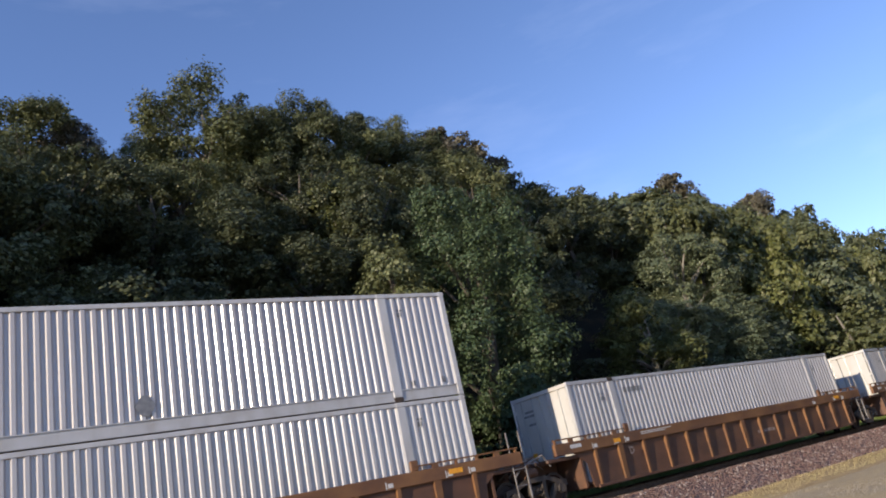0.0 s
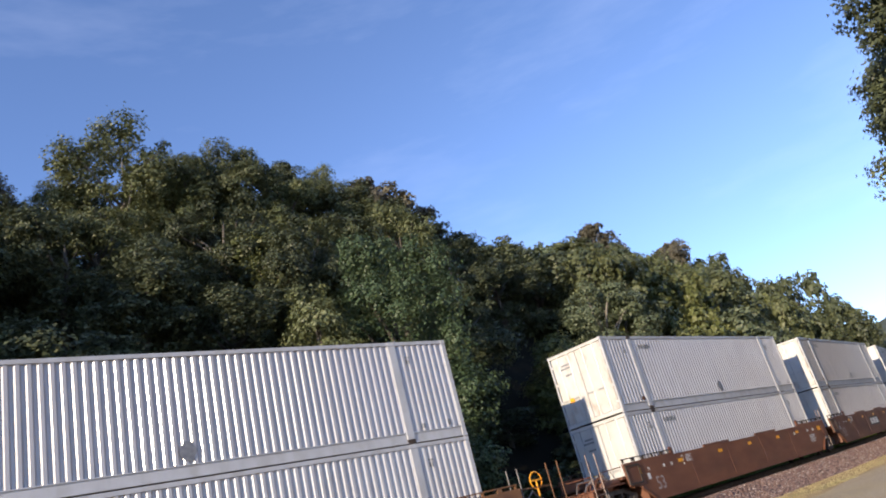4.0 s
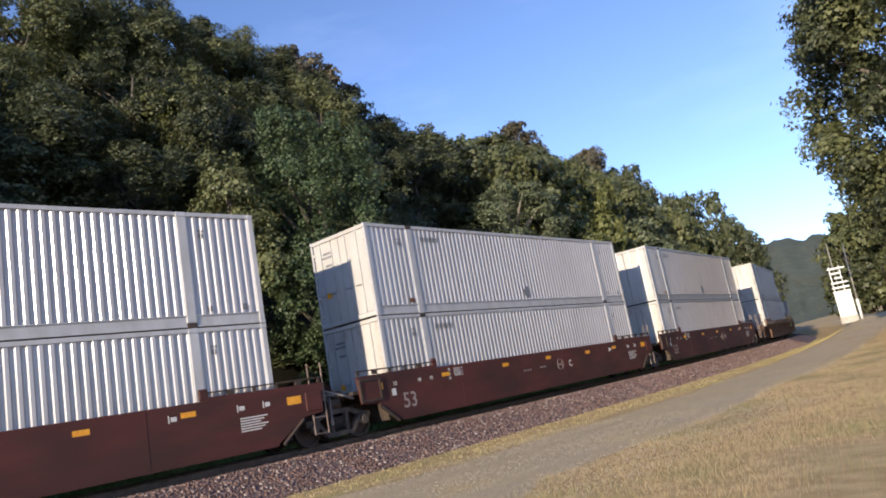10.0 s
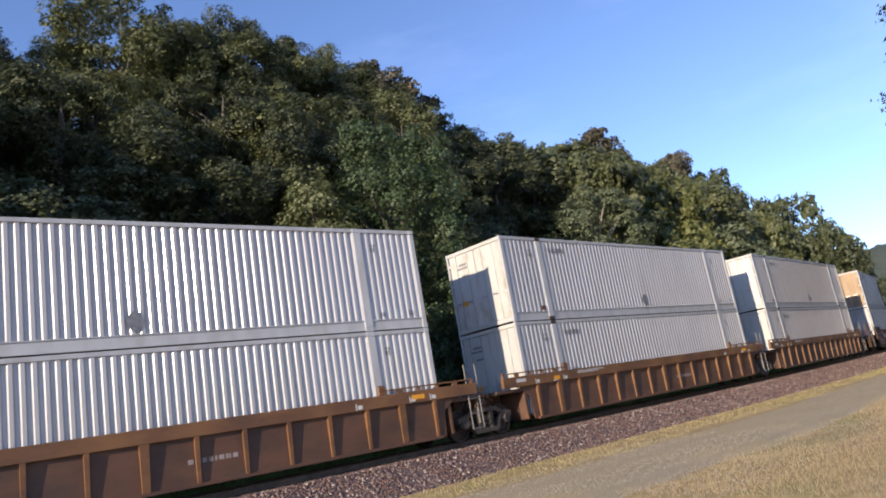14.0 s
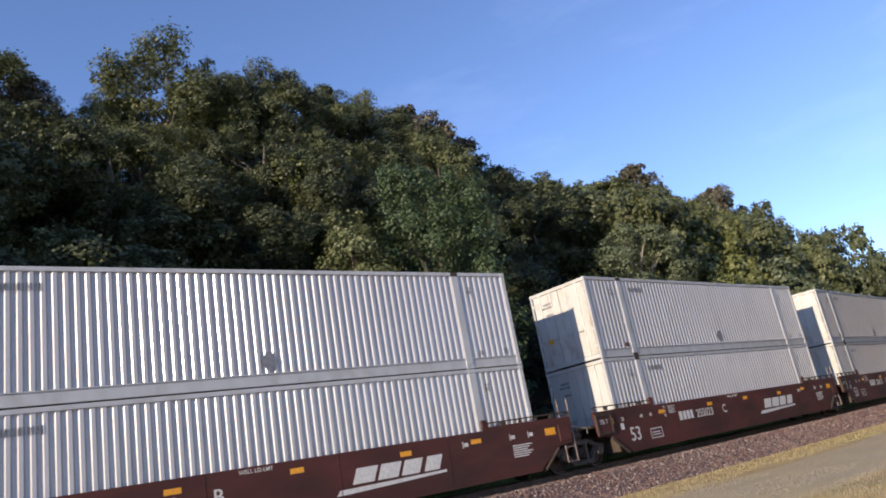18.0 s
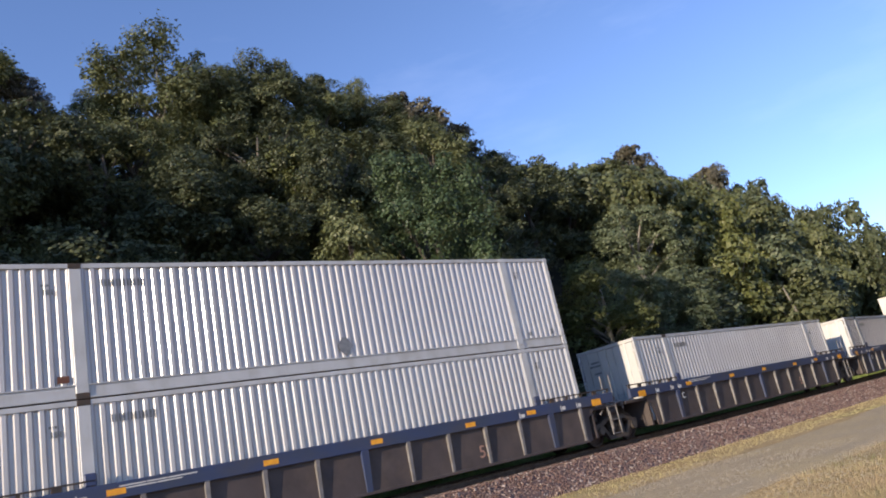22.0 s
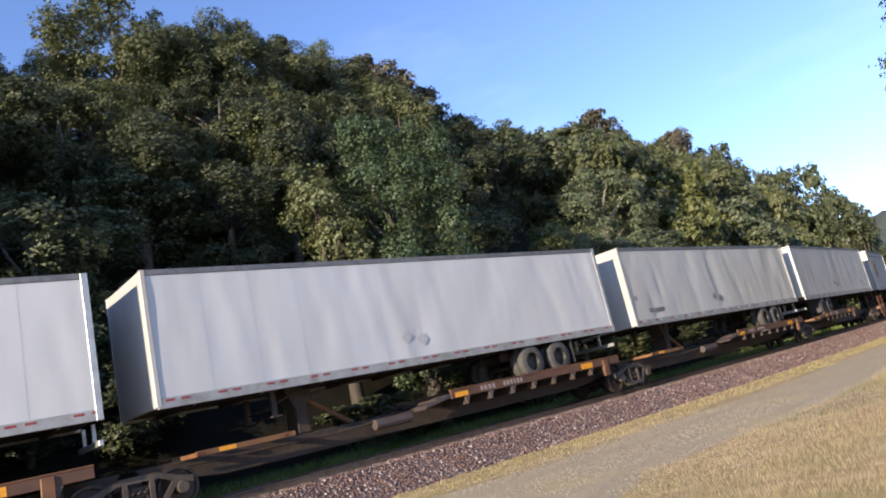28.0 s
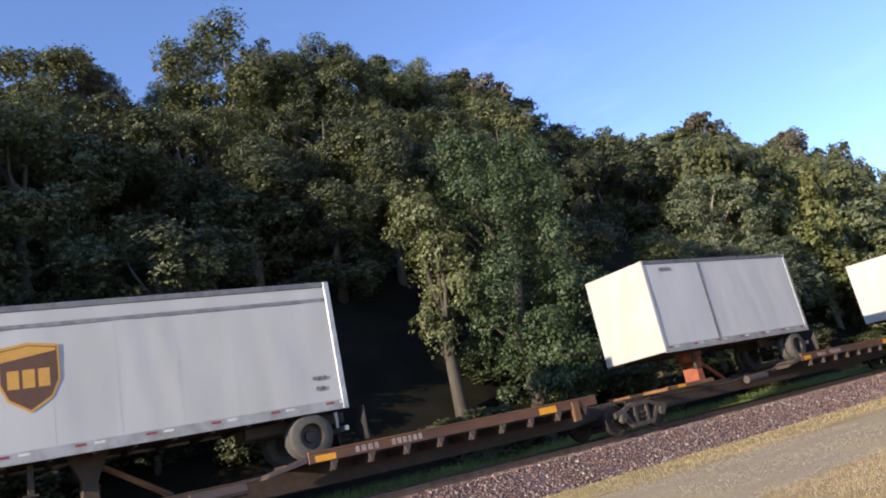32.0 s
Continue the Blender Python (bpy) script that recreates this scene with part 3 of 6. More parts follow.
blades("dry_grass", 400000, -4, 44, -18.5, -9.4, 0.03, 0.13, 0.0015, STRAW, "bleached dry grass by the road", 11, by_camera, 0.6, 0.75, 0.5, True)
blades("brown_grass", 70000, -4, 40, -18.5, -9.6, 0.05, 0.20, 0.0017, BROWN_BLADE, "taller red-brown seed stalks in the meadow", 17, by_camera, 0.5, 0.6, 0.8, True)
blades("dry_grass_strip", 34000, -14, 70, -6.1, -3.3, 0.02, 0.11, 0.0045, STRIP, "short yellow grass along the foot of the ballast", 12, lambda s, d: d < road_inner(s) + 0.5 * noise.noise((s * 0.7, d, 2.0)), 0.5, 0.4)
blades("dry_tufts", 130000, -6, 60, -12.6, -5.4, 0.015, 0.06, 0.0018, TUFT, "thin dry grass growing through the gravel road", 15, None, 0.5, 0.5, 0.72, True)
blades("meadow_grass", 130000, -2, 22, -29, -17.5, 0.04, 0.15, 0.0016, STRAW, "bleached dry meadow grass", 18, near_eye, 0.55, 0.5, 0.45, True)
blades("meadow_stalks", 50000, -2, 22, -29, -17.5, 0.06, 0.24, 0.0018, BROWN_BLADE, "red-brown stalks in the meadow", 19, near_eye, 0.5, 0.5, 0.75, True)
blades("green_tufts", 80000, -1, 34, -26, -9.5, 0.04, 0.16, 0.0020, GREEN_BLADE, "green tufts among the dry grass", 13, by_camera, 0.5, 0.4, 0.88, True)
blades("green_verge", 66000, -22, 70, 1.9, 4.2, 0.10, 0.46, 0.016, VERGE_BLADE, "lush green weeds behind the track", 14, None, 0.7, 0.3, 0.0, True)

# ---- the rails ----
RAIL_PROFILE = [(-0.07, -0.17), (0.07, -0.17), (0.07, -0.155), (0.012, -0.14), (0.012, -0.04), (0.036, -0.03), (0.036, 0.0), (-0.036, 0.0), (-0.036, -0.03), (-0.012, -0.04), (-0.012, -0.14), (-0.07, -0.155)]
for side in (-0.7525, 0.7525):
    ss = [-400, -300, -200, -140, -100, -80] + [-60 + 2.0 * i for i in range(96)] + [140, 170, 220, 300, 420, 560, 700]
    v, f, n = [], [], len(RAIL_PROFILE)
    for s in ss:
        for w, z in RAIL_PROFILE:
            x, y = on_line(s, side + w)
            v.append((x, y, z))
    for i in range(len(ss) - 1):
        for j in range(n):
            k = (j + 1) % n
            f.append((i * n + j, (i + 1) * n + j, (i + 1) * n + k, i * n + k))
    me = bpy.data.meshes.new("rail")
    me.from_pydata(v, [], f)
    me.materials.append(RAIL_TOP)
    tagged(new("rail", me), "rusty steel rail with a worn top on wooden ties", "rail", "rails of the track", "structure")


# ---- trees ----
def crown_mesh(name, lobes, count, leaf, mat, seed, fill=0.2, droop=0.0, blunt=True):
    """Leaves set over a set of lobes (x, y, z, radius, flatness), thickest on their outer skins."""
    rng = np.random.default_rng(seed)
    lob = np.array(lobes, dtype=float)
    area = lob[:, 3] ** 2
    many = int(count * 1.9)
    pick = rng.choice(len(lob), size=many, p=area / area.sum())
    dirs = rng.normal(size=(many, 3))
    dirs /= np.linalg.norm(dirs, axis=1)[:, None]
    # sprays and gaps on each lobe
    ph = lob[pick, :3] * 7.3
    q = dirs * 4.2
    wave = np.sin(q[:, 0] + ph[:, 0]) + np.sin(q[:, 1] * 1.2 + ph[:, 1]) + np.sin(q[:, 2] * 1.5 + ph[:, 2]) + 0.7 * np.sin(2.3 * q[:, 0] - 1.9 * q[:, 2] + ph[:, 1])
    keep = np.sort(np.argsort(-(wave + rng.normal(size=many) * 0.55))[:count])
    pick, dirs, wave = pick[keep], dirs[keep], wave[keep]
    c, r, fl = lob[pick, :3], lob[pick, 3], lob[pick, 4]
    low = (dirs[:, 2] < -0.3) & (rng.random(count) < 0.6)
    dirs[low, 2] *= -1
    rad = np.where(rng.random(count) < fill, rng.random(count) * 0.8, 0.80 + 0.30 * rng.random(count) ** 1.4)
    # twigs that stick out make the outline uneven
    rad += np.where(rng.random(count) < 0.07, 0.25 * rng.random(count), 0)
    rad *= 0.88 + 0.13 * np.clip(wave, -1, 2)
    off = dirs * (r * rad)[:, None]
    off[:, 2] *= fl
    p = c + off
    p[:, 2] -= droop * rng.random(count)
    nrm = dirs + rng.normal(size=(count, 3)) * 0.42 + np.array([0, 0, 0.25])
    nrm /= np.linalg.norm(nrm, axis=1)[:, None]
    t = np.cross(nrm, rng.normal(size=(count, 3)))
    t /= np.linalg.norm(t, axis=1)[:, None] + 1e-9
    b = np.cross(nrm, t)
    L = (leaf * (0.55 + 0.9 * rng.random(count)))[:, None]
    if not blunt:
        v = np.stack([p - t * L * 0.5, p + b * L * 0.5 + t * L * 0.25, p - b * L * 0.4 + t * L * 0.45], 1).reshape(-1, 3)
        return mesh_from_arrays(name, v, np.arange(count * 3), 3, mat)
    v = np.stack([p - t * L * 0.5, p + b * L * 0.34 - nrm * L * 0.12, p + t * L * 0.55, p - b * L * 0.34 - nrm * L * 0.12], 1).reshape(-1, 3)
    tri = np.array([(0, 1, 2), (0, 2, 3)])
    f = (tri[None] + (np.arange(count) * 4)[:, None, None]).ravel()
    return mesh_from_arrays(name, v, f, 3, mat)


def lobes_for(rng, width, z0, z1, n, size, taper=0.5):
    """Lobes filling an egg-shaped crown."""
    out = []
    while len(out) < n:
        u = rng.random()
        z = z0 + (z1 - z0) * u
        w = width * (math.sin(math.pi * (0.12 + 0.80 * u)) ** taper)
        a = rng.random() * 6.283
        q = w * (0.25 + 0.75 * math.sqrt(rng.random()))
        s = size * (0.45 + 0.95 * rng.random() ** 1.3)
        out.append((q * math.cos(a), q * math.sin(a), z, s, 0.85 + 0.2 * rng.random()))
    return out


def tree(name, label, width, height, trunk_share, n_lobes, lobe, leaves, leaf, mat, bark, seed, category="tree", taper=0.5, blunt=True):
    """A tapered trunk with limbs to its lobes, and a crown of leaves."""
    rng = random.Random(seed)
    top = thing(name, label, category)
    z0, z1 = height * trunk_share + lobe * 0.4, height - lobe * 0.6
    lobes = lobes_for(rng, width - lobe * 0.7, z0, z1, n_lobes, lobe, taper)
    b = Build()
    r0 = 0.02 * height + 0.05
    bend = [(rng.uniform(-0.25, 0.25), rng.uniform(-0.25, 0.25)) for _ in range(5)]
    pts = [(bend[i][0] * i * 0.5, bend[i][1] * i * 0.5, -0.6 + (height * 0.82 + 0.6) * i / 4) for i in range(5)]
    b.tube(pts, [r0 * 1.25, r0, r0 * 0.75, r0 * 0.5, r0 * 0.15], 8)
    for x, y, z, s, _ in lobes[: min(n_lobes, 11)]:
        h = max(height * trunk_share * 0.8, z * 0.62)
        k = min(int(4 * (h + 0.6) / (height * 0.82 + 0.6)), 3)
        p0 = Vector(pts[k]).lerp(Vector(pts[k + 1]), 0.5)
        p0.z = h
        p2 = Vector((x, y, z))
        mid = p0.lerp(p2, 0.5) + Vector((rng.uniform(-0.2, 0.2), rng.uniform(-0.2, 0.2), 0.25))
        b.tube([p0, mid, p2, p2 + Vector((x * 0.1, y * 0.1, s * 0.6))], [r0 * 0.42, r0 * 0.3, r0 * 0.17, r0 * 0.05], 5)
    part("trunk", b, bark, top, smooth=True)
    cr = new("crown", crown_mesh("crown", lobes, leaves, leaf, mat, seed, blunt=blunt))
    cr.parent = top
    return top


def at_az(az, d):
    """The place at a bearing from the path's viewpoint, d metres beyond the track; nearer the track where it cannot be."""
    while True:
        best = None
        for i in range(-60, 260):
            s = i * 0.5
            x, y = on_line(s, d)
            a = math.degrees(math.atan2(x, y))
            if a >= az and y > 0:
                best = (x, y, s, d)
                break
        if best:
            return best
        d -= 1.5


KINDS = [
    ("oak_tree", "dense dark green oak on the wooded hillside", 3.6, 0.05, LEAF_DARK, BARK),
    ("oak_tree", "olive green oak on the wooded hillside", 3.4, 0.06, LEAF_OAK, BARK),
    ("oak_tree", "olive green oak with open crown on the hillside", 3.8, 0.09, LEAF_OAK, PALE_BARK),
    ("bay_tree", "dark narrow evergreen tree on the hillside", 2.9, 0.04, LEAF_DARK, BARK),
    ("alder_tree", "yellow-green young tree on the hillside", 3.0, 0.07, LEAF_LIGHT, PALE_BARK),
    ("buckeye_tree", "brownish half-bare tree on the skyline", 3.4, 0.09, LEAF_BROWN, PALE_BARK),
    ("willow_tree", "bushy tree by the line, its green paled for haze", 3.6, 0.04, LEAF_FAR, PALE_BARK),
]
oaks = [tree(nm, lb, w, 8.5, sh, 46, 0.88, 29000, 0.135, lf, bk, 21 + k, blunt=False) for k, (nm, lb, w, sh, lf, bk) in enumerate(KINDS)]
oaks += [tree(nm, lb, w, 8.5, sh, 36, 1.05, 8000, 0.29, lf, bk, 51 + k, blunt=False) for k, (nm, lb, w, sh, lf, bk) in enumerate(KINDS)]
oaks += [tree(nm, lb, w, 8.5, sh, 26, 1.2, 3200, 0.42, lf, bk, 71 + k, blunt=False) for k, (nm, lb, w, sh, lf, bk) in enumerate(KINDS)]
for o in oaks:
    o["group"] = "trees of the hillside wood"
used = [False] * len(oaks)


def plant(k, x, y, z, height, width, turn):
    r = math.hypot(x, y)
    if r > 125 or math.degrees(math.atan2(x, y)) < -46:
        k += 2 * len(KINDS)
    elif r > 50 or height < 4:
        k += len(KINDS)
    width = max(width, 0.62 * height / 8.5)
    size = (width, width, height / 8.5)
    if not used[k]:
        used[k] = True
        oaks[k].matrix_basis = Matrix.LocRotScale((x, y, z), Euler((0, 0, turn)), size)
        return oaks[k]
    o = copy_thing(oaks[k], Matrix.LocRotScale((x, y, z), Euler((0, 0, turn)), (1, 1, 1)))
    o.scale = size
    return o


rng = random.Random(7)
# skyline trees: bearing, height of the top in degrees, distance beyond the track, half width in degrees, kind
for az, el, d, half, k in [(-34, 31.6, 24, 4, 2), (-31.5, 31.1, 26, 2.6, 5), (-25.2, 29.5, 22, 2.2, 2), (-20.4, 33.2, 20, 4.2, 2), (-15.3, 31.4, 19, 2.4, 0), (-11.6, 31.7, 19, 3.0, 1),
                           (-8.0, 30.2, 22, 1.8, 3), (-4.6, 28.8, 24, 2.3, 1), (0.3, 27.6, 24, 2.6, 5), (3.4, 24.6, 22, 1.8, 5), (6.0, 21.8, 24, 1.8, 3), (8.6, 20.9, 26, 2.0, 2),
                           (11.6, 19.7, 24, 1.8, 6), (14.3, 19.0, 24, 1.7, 1), (17.1, 19.3, 24, 1.9, 5), (19.4, 16.6, 20, 1.5, 2), (21.8, 16.3, 20, 1.6, 5), (24.4, 14.3, 16, 1.6, 0),
                           (26.6, 11.8, 14, 1.4, 0), (28.0, 10.9, 12, 1.2, 3), (29.4, 11.0, 9, 0.9, 0), (31.0, 8.4, 7, 1.2, 0), (32.4, 6.9, 6, 1.2, 3)]:
    x, y, s, d = at_az(az, min(d, 22))
    r = math.hypot(x, y)
    g = ground_z(s, d)
    top = EYE[2] + r * math.tan(radians(el))
    w = 1.35 * r * math.tan(radians(half)) / 3.2
    h = top - g
    plant(k, x, y, g, h, w, rng.random() * 6.28)
# the wood that fills the slope
for d, step, h0 in [(6.8, 4.6, 5.5), (10.5, 4.6, 6.5), (14.5, 4.6, 7.0), (18.5, 4.6, 7.5), (22.5, 4.2, 8.0)]:
    s = -40.0
    while s < 140:
        s += step * rng.uniform(0.75, 1.25)
        dd = d + rng.uniform(-1.6, 1.6)
        x, y = on_line(s, dd)
        g = ground_z(s, dd)
        az = math.degrees(math.atan2(x, y))
        if (d < 8 and -9 < az < 5) or (d < 12 and 4 < az < 11) or (d < 8 and -32 < az < -9):
            continue
        lim = sky_limit(x, y) - rng.uniform(-0.1, 1.3) - g if y > 0 else 12
        h = min(h0 * rng.uniform(0.8, 1.3) * (1.7 if s > 40 else 1.0), lim)
        if h < 2.2:
            continue
        # left and right of the maple, dark-leaved kinds stand in for shade
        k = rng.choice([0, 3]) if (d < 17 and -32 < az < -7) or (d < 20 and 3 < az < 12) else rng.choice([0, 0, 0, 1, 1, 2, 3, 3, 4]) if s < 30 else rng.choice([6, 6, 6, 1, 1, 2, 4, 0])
        plant(k, x, y, g - 0.2, h, rng.uniform(0.9, 1.2) * min(1.0, 0.45 + h / 12), rng.random() * 6.28)
# tall trees close to the line, out of view, added to shade the slope
for i in range(16):
    s = -9.5 - 2.6 * i + rng.uniform(-0.7, 0.7)
    for d in (5.6, 9.5):
        d += rng.uniform(-0.8, 0.8)
        x, y = on_line(s - (1.2 if d > 7.5 else 0), d)
        g = ground_z(s, d)
        plant(rng.choice([0, 0, 1, 3]) + 0, x, y, g - 0.3, rng.uniform(13.0, 16.0) - 0.4 * max(g, 0), rng.uniform(0.95, 1.2), rng.random() * 6.28)
# low brush at the foot of the slope, mostly dark-leaved in place of shade
for i in range(34):
    s = -26 + i * 3.0 + rng.uniform(-0.8, 0.8)
    d = rng.uniform(4.6, 8.0)
    x, y = on_line(s, d)
    az = math.degrees(math.atan2(x, y))
    if -32 < az < -7:
        continue
    plant(rng.choice([0, 3, 1, 0]), x, y, ground_z(s, d) - 0.3, rng.uniform(1.4, 3.0), rng.uniform(0.4, 0.65), rng.random() * 6.28)
# undergrowth below the tall trees; its darkest leaf kinds stand in for shade
for i in range(30):
    s = -16 + i * 0.95 + rng.uniform(-0.4, 0.4)
    d = rng.uniform(5.6, 11.5)
    x, y = on_line(s, d)
    if not -36 < math.degrees(math.atan2(x, y)) < -19:
        continue
    plant(rng.choice([0, 3]), x, y, ground_z(s, d) - 0.4, rng.uniform(2.6, 3.9) + (1.5 if rng.random() < 0.25 else 0), rng.uniform(0.45, 0.7), rng.random() * 6.28)
# the wood on the near side of the curve, far along the line
for i in range(44):
    az = 37.6 + 0.75 * i + rng.uniform(-0.5, 0.5)
    r = rng.uniform(92, 150)
    x, y = r * math.sin(radians(az)), r * math.cos(radians(az))
    top = EYE[2] + r * math.tan(radians(6.6 + 0.10 * i + rng.uniform(-1.2, 0.8)))
    plant(rng.choice([1, 0, 2, 1]), x, y, 0.2, max(top - 0.2, 5), rng.uniform(1.1, 1.7), rng.random() * 6.28)

for o, seen in zip(oaks, used):
    if not seen:
        for c in list(o.children):
            bpy.data.objects.remove(c)
        bpy.data.objects.remove(o)

maple = tree("maple_tree", "full round blue-green maple at the foot of the slope", 2.95, 13.6, 0.14, 76, 0.88, 52000, 0.115, LEAF_MAPLE, BARK, 41, taper=0.28, blunt=False)
maple.matrix_basis = pose(-0.05, 28.6, -0.6)
maple2 = tree("maple_tree", "olive green maple sapling beside the larger maple", 1.75, 11.5, 0.42, 28, 0.8, 17000, 0.13, LEAF_OAK, BARK, 42, taper=0.35, blunt=False)
maple2.matrix_basis = pose(-2.95, 27.4, -0.6)
young = tree("alder_tree", "bright yellow-green tree catching the sun on the slope", 2.0, 8.0, 0.16, 16, 0.9, 11000, 0.16, LEAF_LIGHT, PALE_BARK, 43)
x_, y_, s_, d_ = at_az(-11, 13)
young.matrix_basis = pose(x_, y_, EYE[2] + math.hypot(x_, y_) * math.tan(radians(25.6)) - 8.0)
big = tree("oak_tree", "large spreading oak at the edge of the meadow", 7.0, 21.5, 0.08, 130, 1.45, 100000, 0.21, LEAF_DARK, BARK, 44, taper=0.3, blunt=False)
big.matrix_basis = pose(29.6, 27.0, -0.3)

low = tree("oak_tree", "lower dark oak beside the large oak", 6.4, 20.0, 0.06, 96, 1.3, 60000, 0.21, LEAF_OAK, BARK, 45, taper=0.3, blunt=False)
low.matrix_basis = pose(31.5, 31.1, -0.3)

# ---- distant hills ----
v, f = [], []
HILL_N, HILL_M = 361, 22
for i in range(HILL_N):
    q = i * 60 / (HILL_N - 1)
    az = radians(12 + 1.5 * q)
    for j in range(HILL_M):
        u = j / (HILL_M - 1)
        r = 420 + 380 * u
        top = r * math.tan(radians(6.4 + 1.3 * noise.noise((q * 0.16, 0, 2)) + 0.5 * noise.noise((q * 0.9, 0, 7))))
        z = -2 + (top + 2) * math.sin(u * math.pi * 0.5) ** 1.3 + 3 * noise.noise((q * 1.7, u * 11, 4)) * u
        # the canopy of the wood: rounded crowns of uneven height
        z += 5.5 * abs(noise.noise((q * 4.3, u * 9.0, 1))) + 2.5 * noise.noise((q * 9.1, u * 19.0, 8))
        v.append((r * math.sin(az), r * math.cos(az), z))
for i in range(HILL_N - 1):
    for j in range(HILL_M - 1):
        f.append((i * HILL_M + j, (i + 1) * HILL_M + j, (i + 1) * HILL_M + j + 1, i * HILL_M + j + 1))
hill_me = bpy.data.meshes.new("hill_far")
hill_me.from_pydata(v, [], f)
# ridge greens lightened and greyed, so the colour itself carries the haze
hill_me.materials.append(material("hazed_far_hill", (0.075, 0.088, 0.066), (0.105, 0.115, 0.088), 0.12, 0.95, 0.0, 0.8, 0.25, (0.11, 0.10, 0.06), 0.3, 0.02, (1, 1, 1), 0, 0.1))
for p in hill_me.polygons:
    p.use_smooth = True
tagged(new("hill_far", hill_me), "distant wooded ridge beyond the bend", "hill", "", "structure")


# ---- containers ----
L53, CW, CH = 16.154, 2.591, 2.896
HALF, SIDE = L53 / 2, CW / 2


def corrugated(x0, x1, z0, z1, y_out, sign, pitch=0.215, depth=0.0411):
    """A trapezoid-ribbed steel sheet from x0 to x1; its outer skin at y_out, sign +1 where outside is +y."""
    b = Build()
    n = max(1, round((x1 - x0) / pitch))
    p = (x1 - x0) / n
    xs, ys = [x0], [y_out]
    for i in range(n):
        a = x0 + p * i
        for u, dep in ((0.23, 0), (0.25, 0.047), (0.41, 0.953), (0.43, 1), (0.70, 1), (0.72, 0.953), (0.88, 0.047), (0.90, 0)):
            xs.append(a + p * u)
            ys.append(y_out - sign * depth * dep)
    xs.append(x1)
    ys.append(y_out)
    vs = [(x, y, z) for x, y in zip(xs, ys) for z in (z0, z1)]
    fs = [(2 * i, 2 * i + 2, 2 * i + 3, 2 * i + 1) if sign < 0 else (2 * i, 2 * i + 1, 2 * i + 3, 2 * i + 2) for i in range(len(xs) - 1)]
    return b.add(vs, fs)


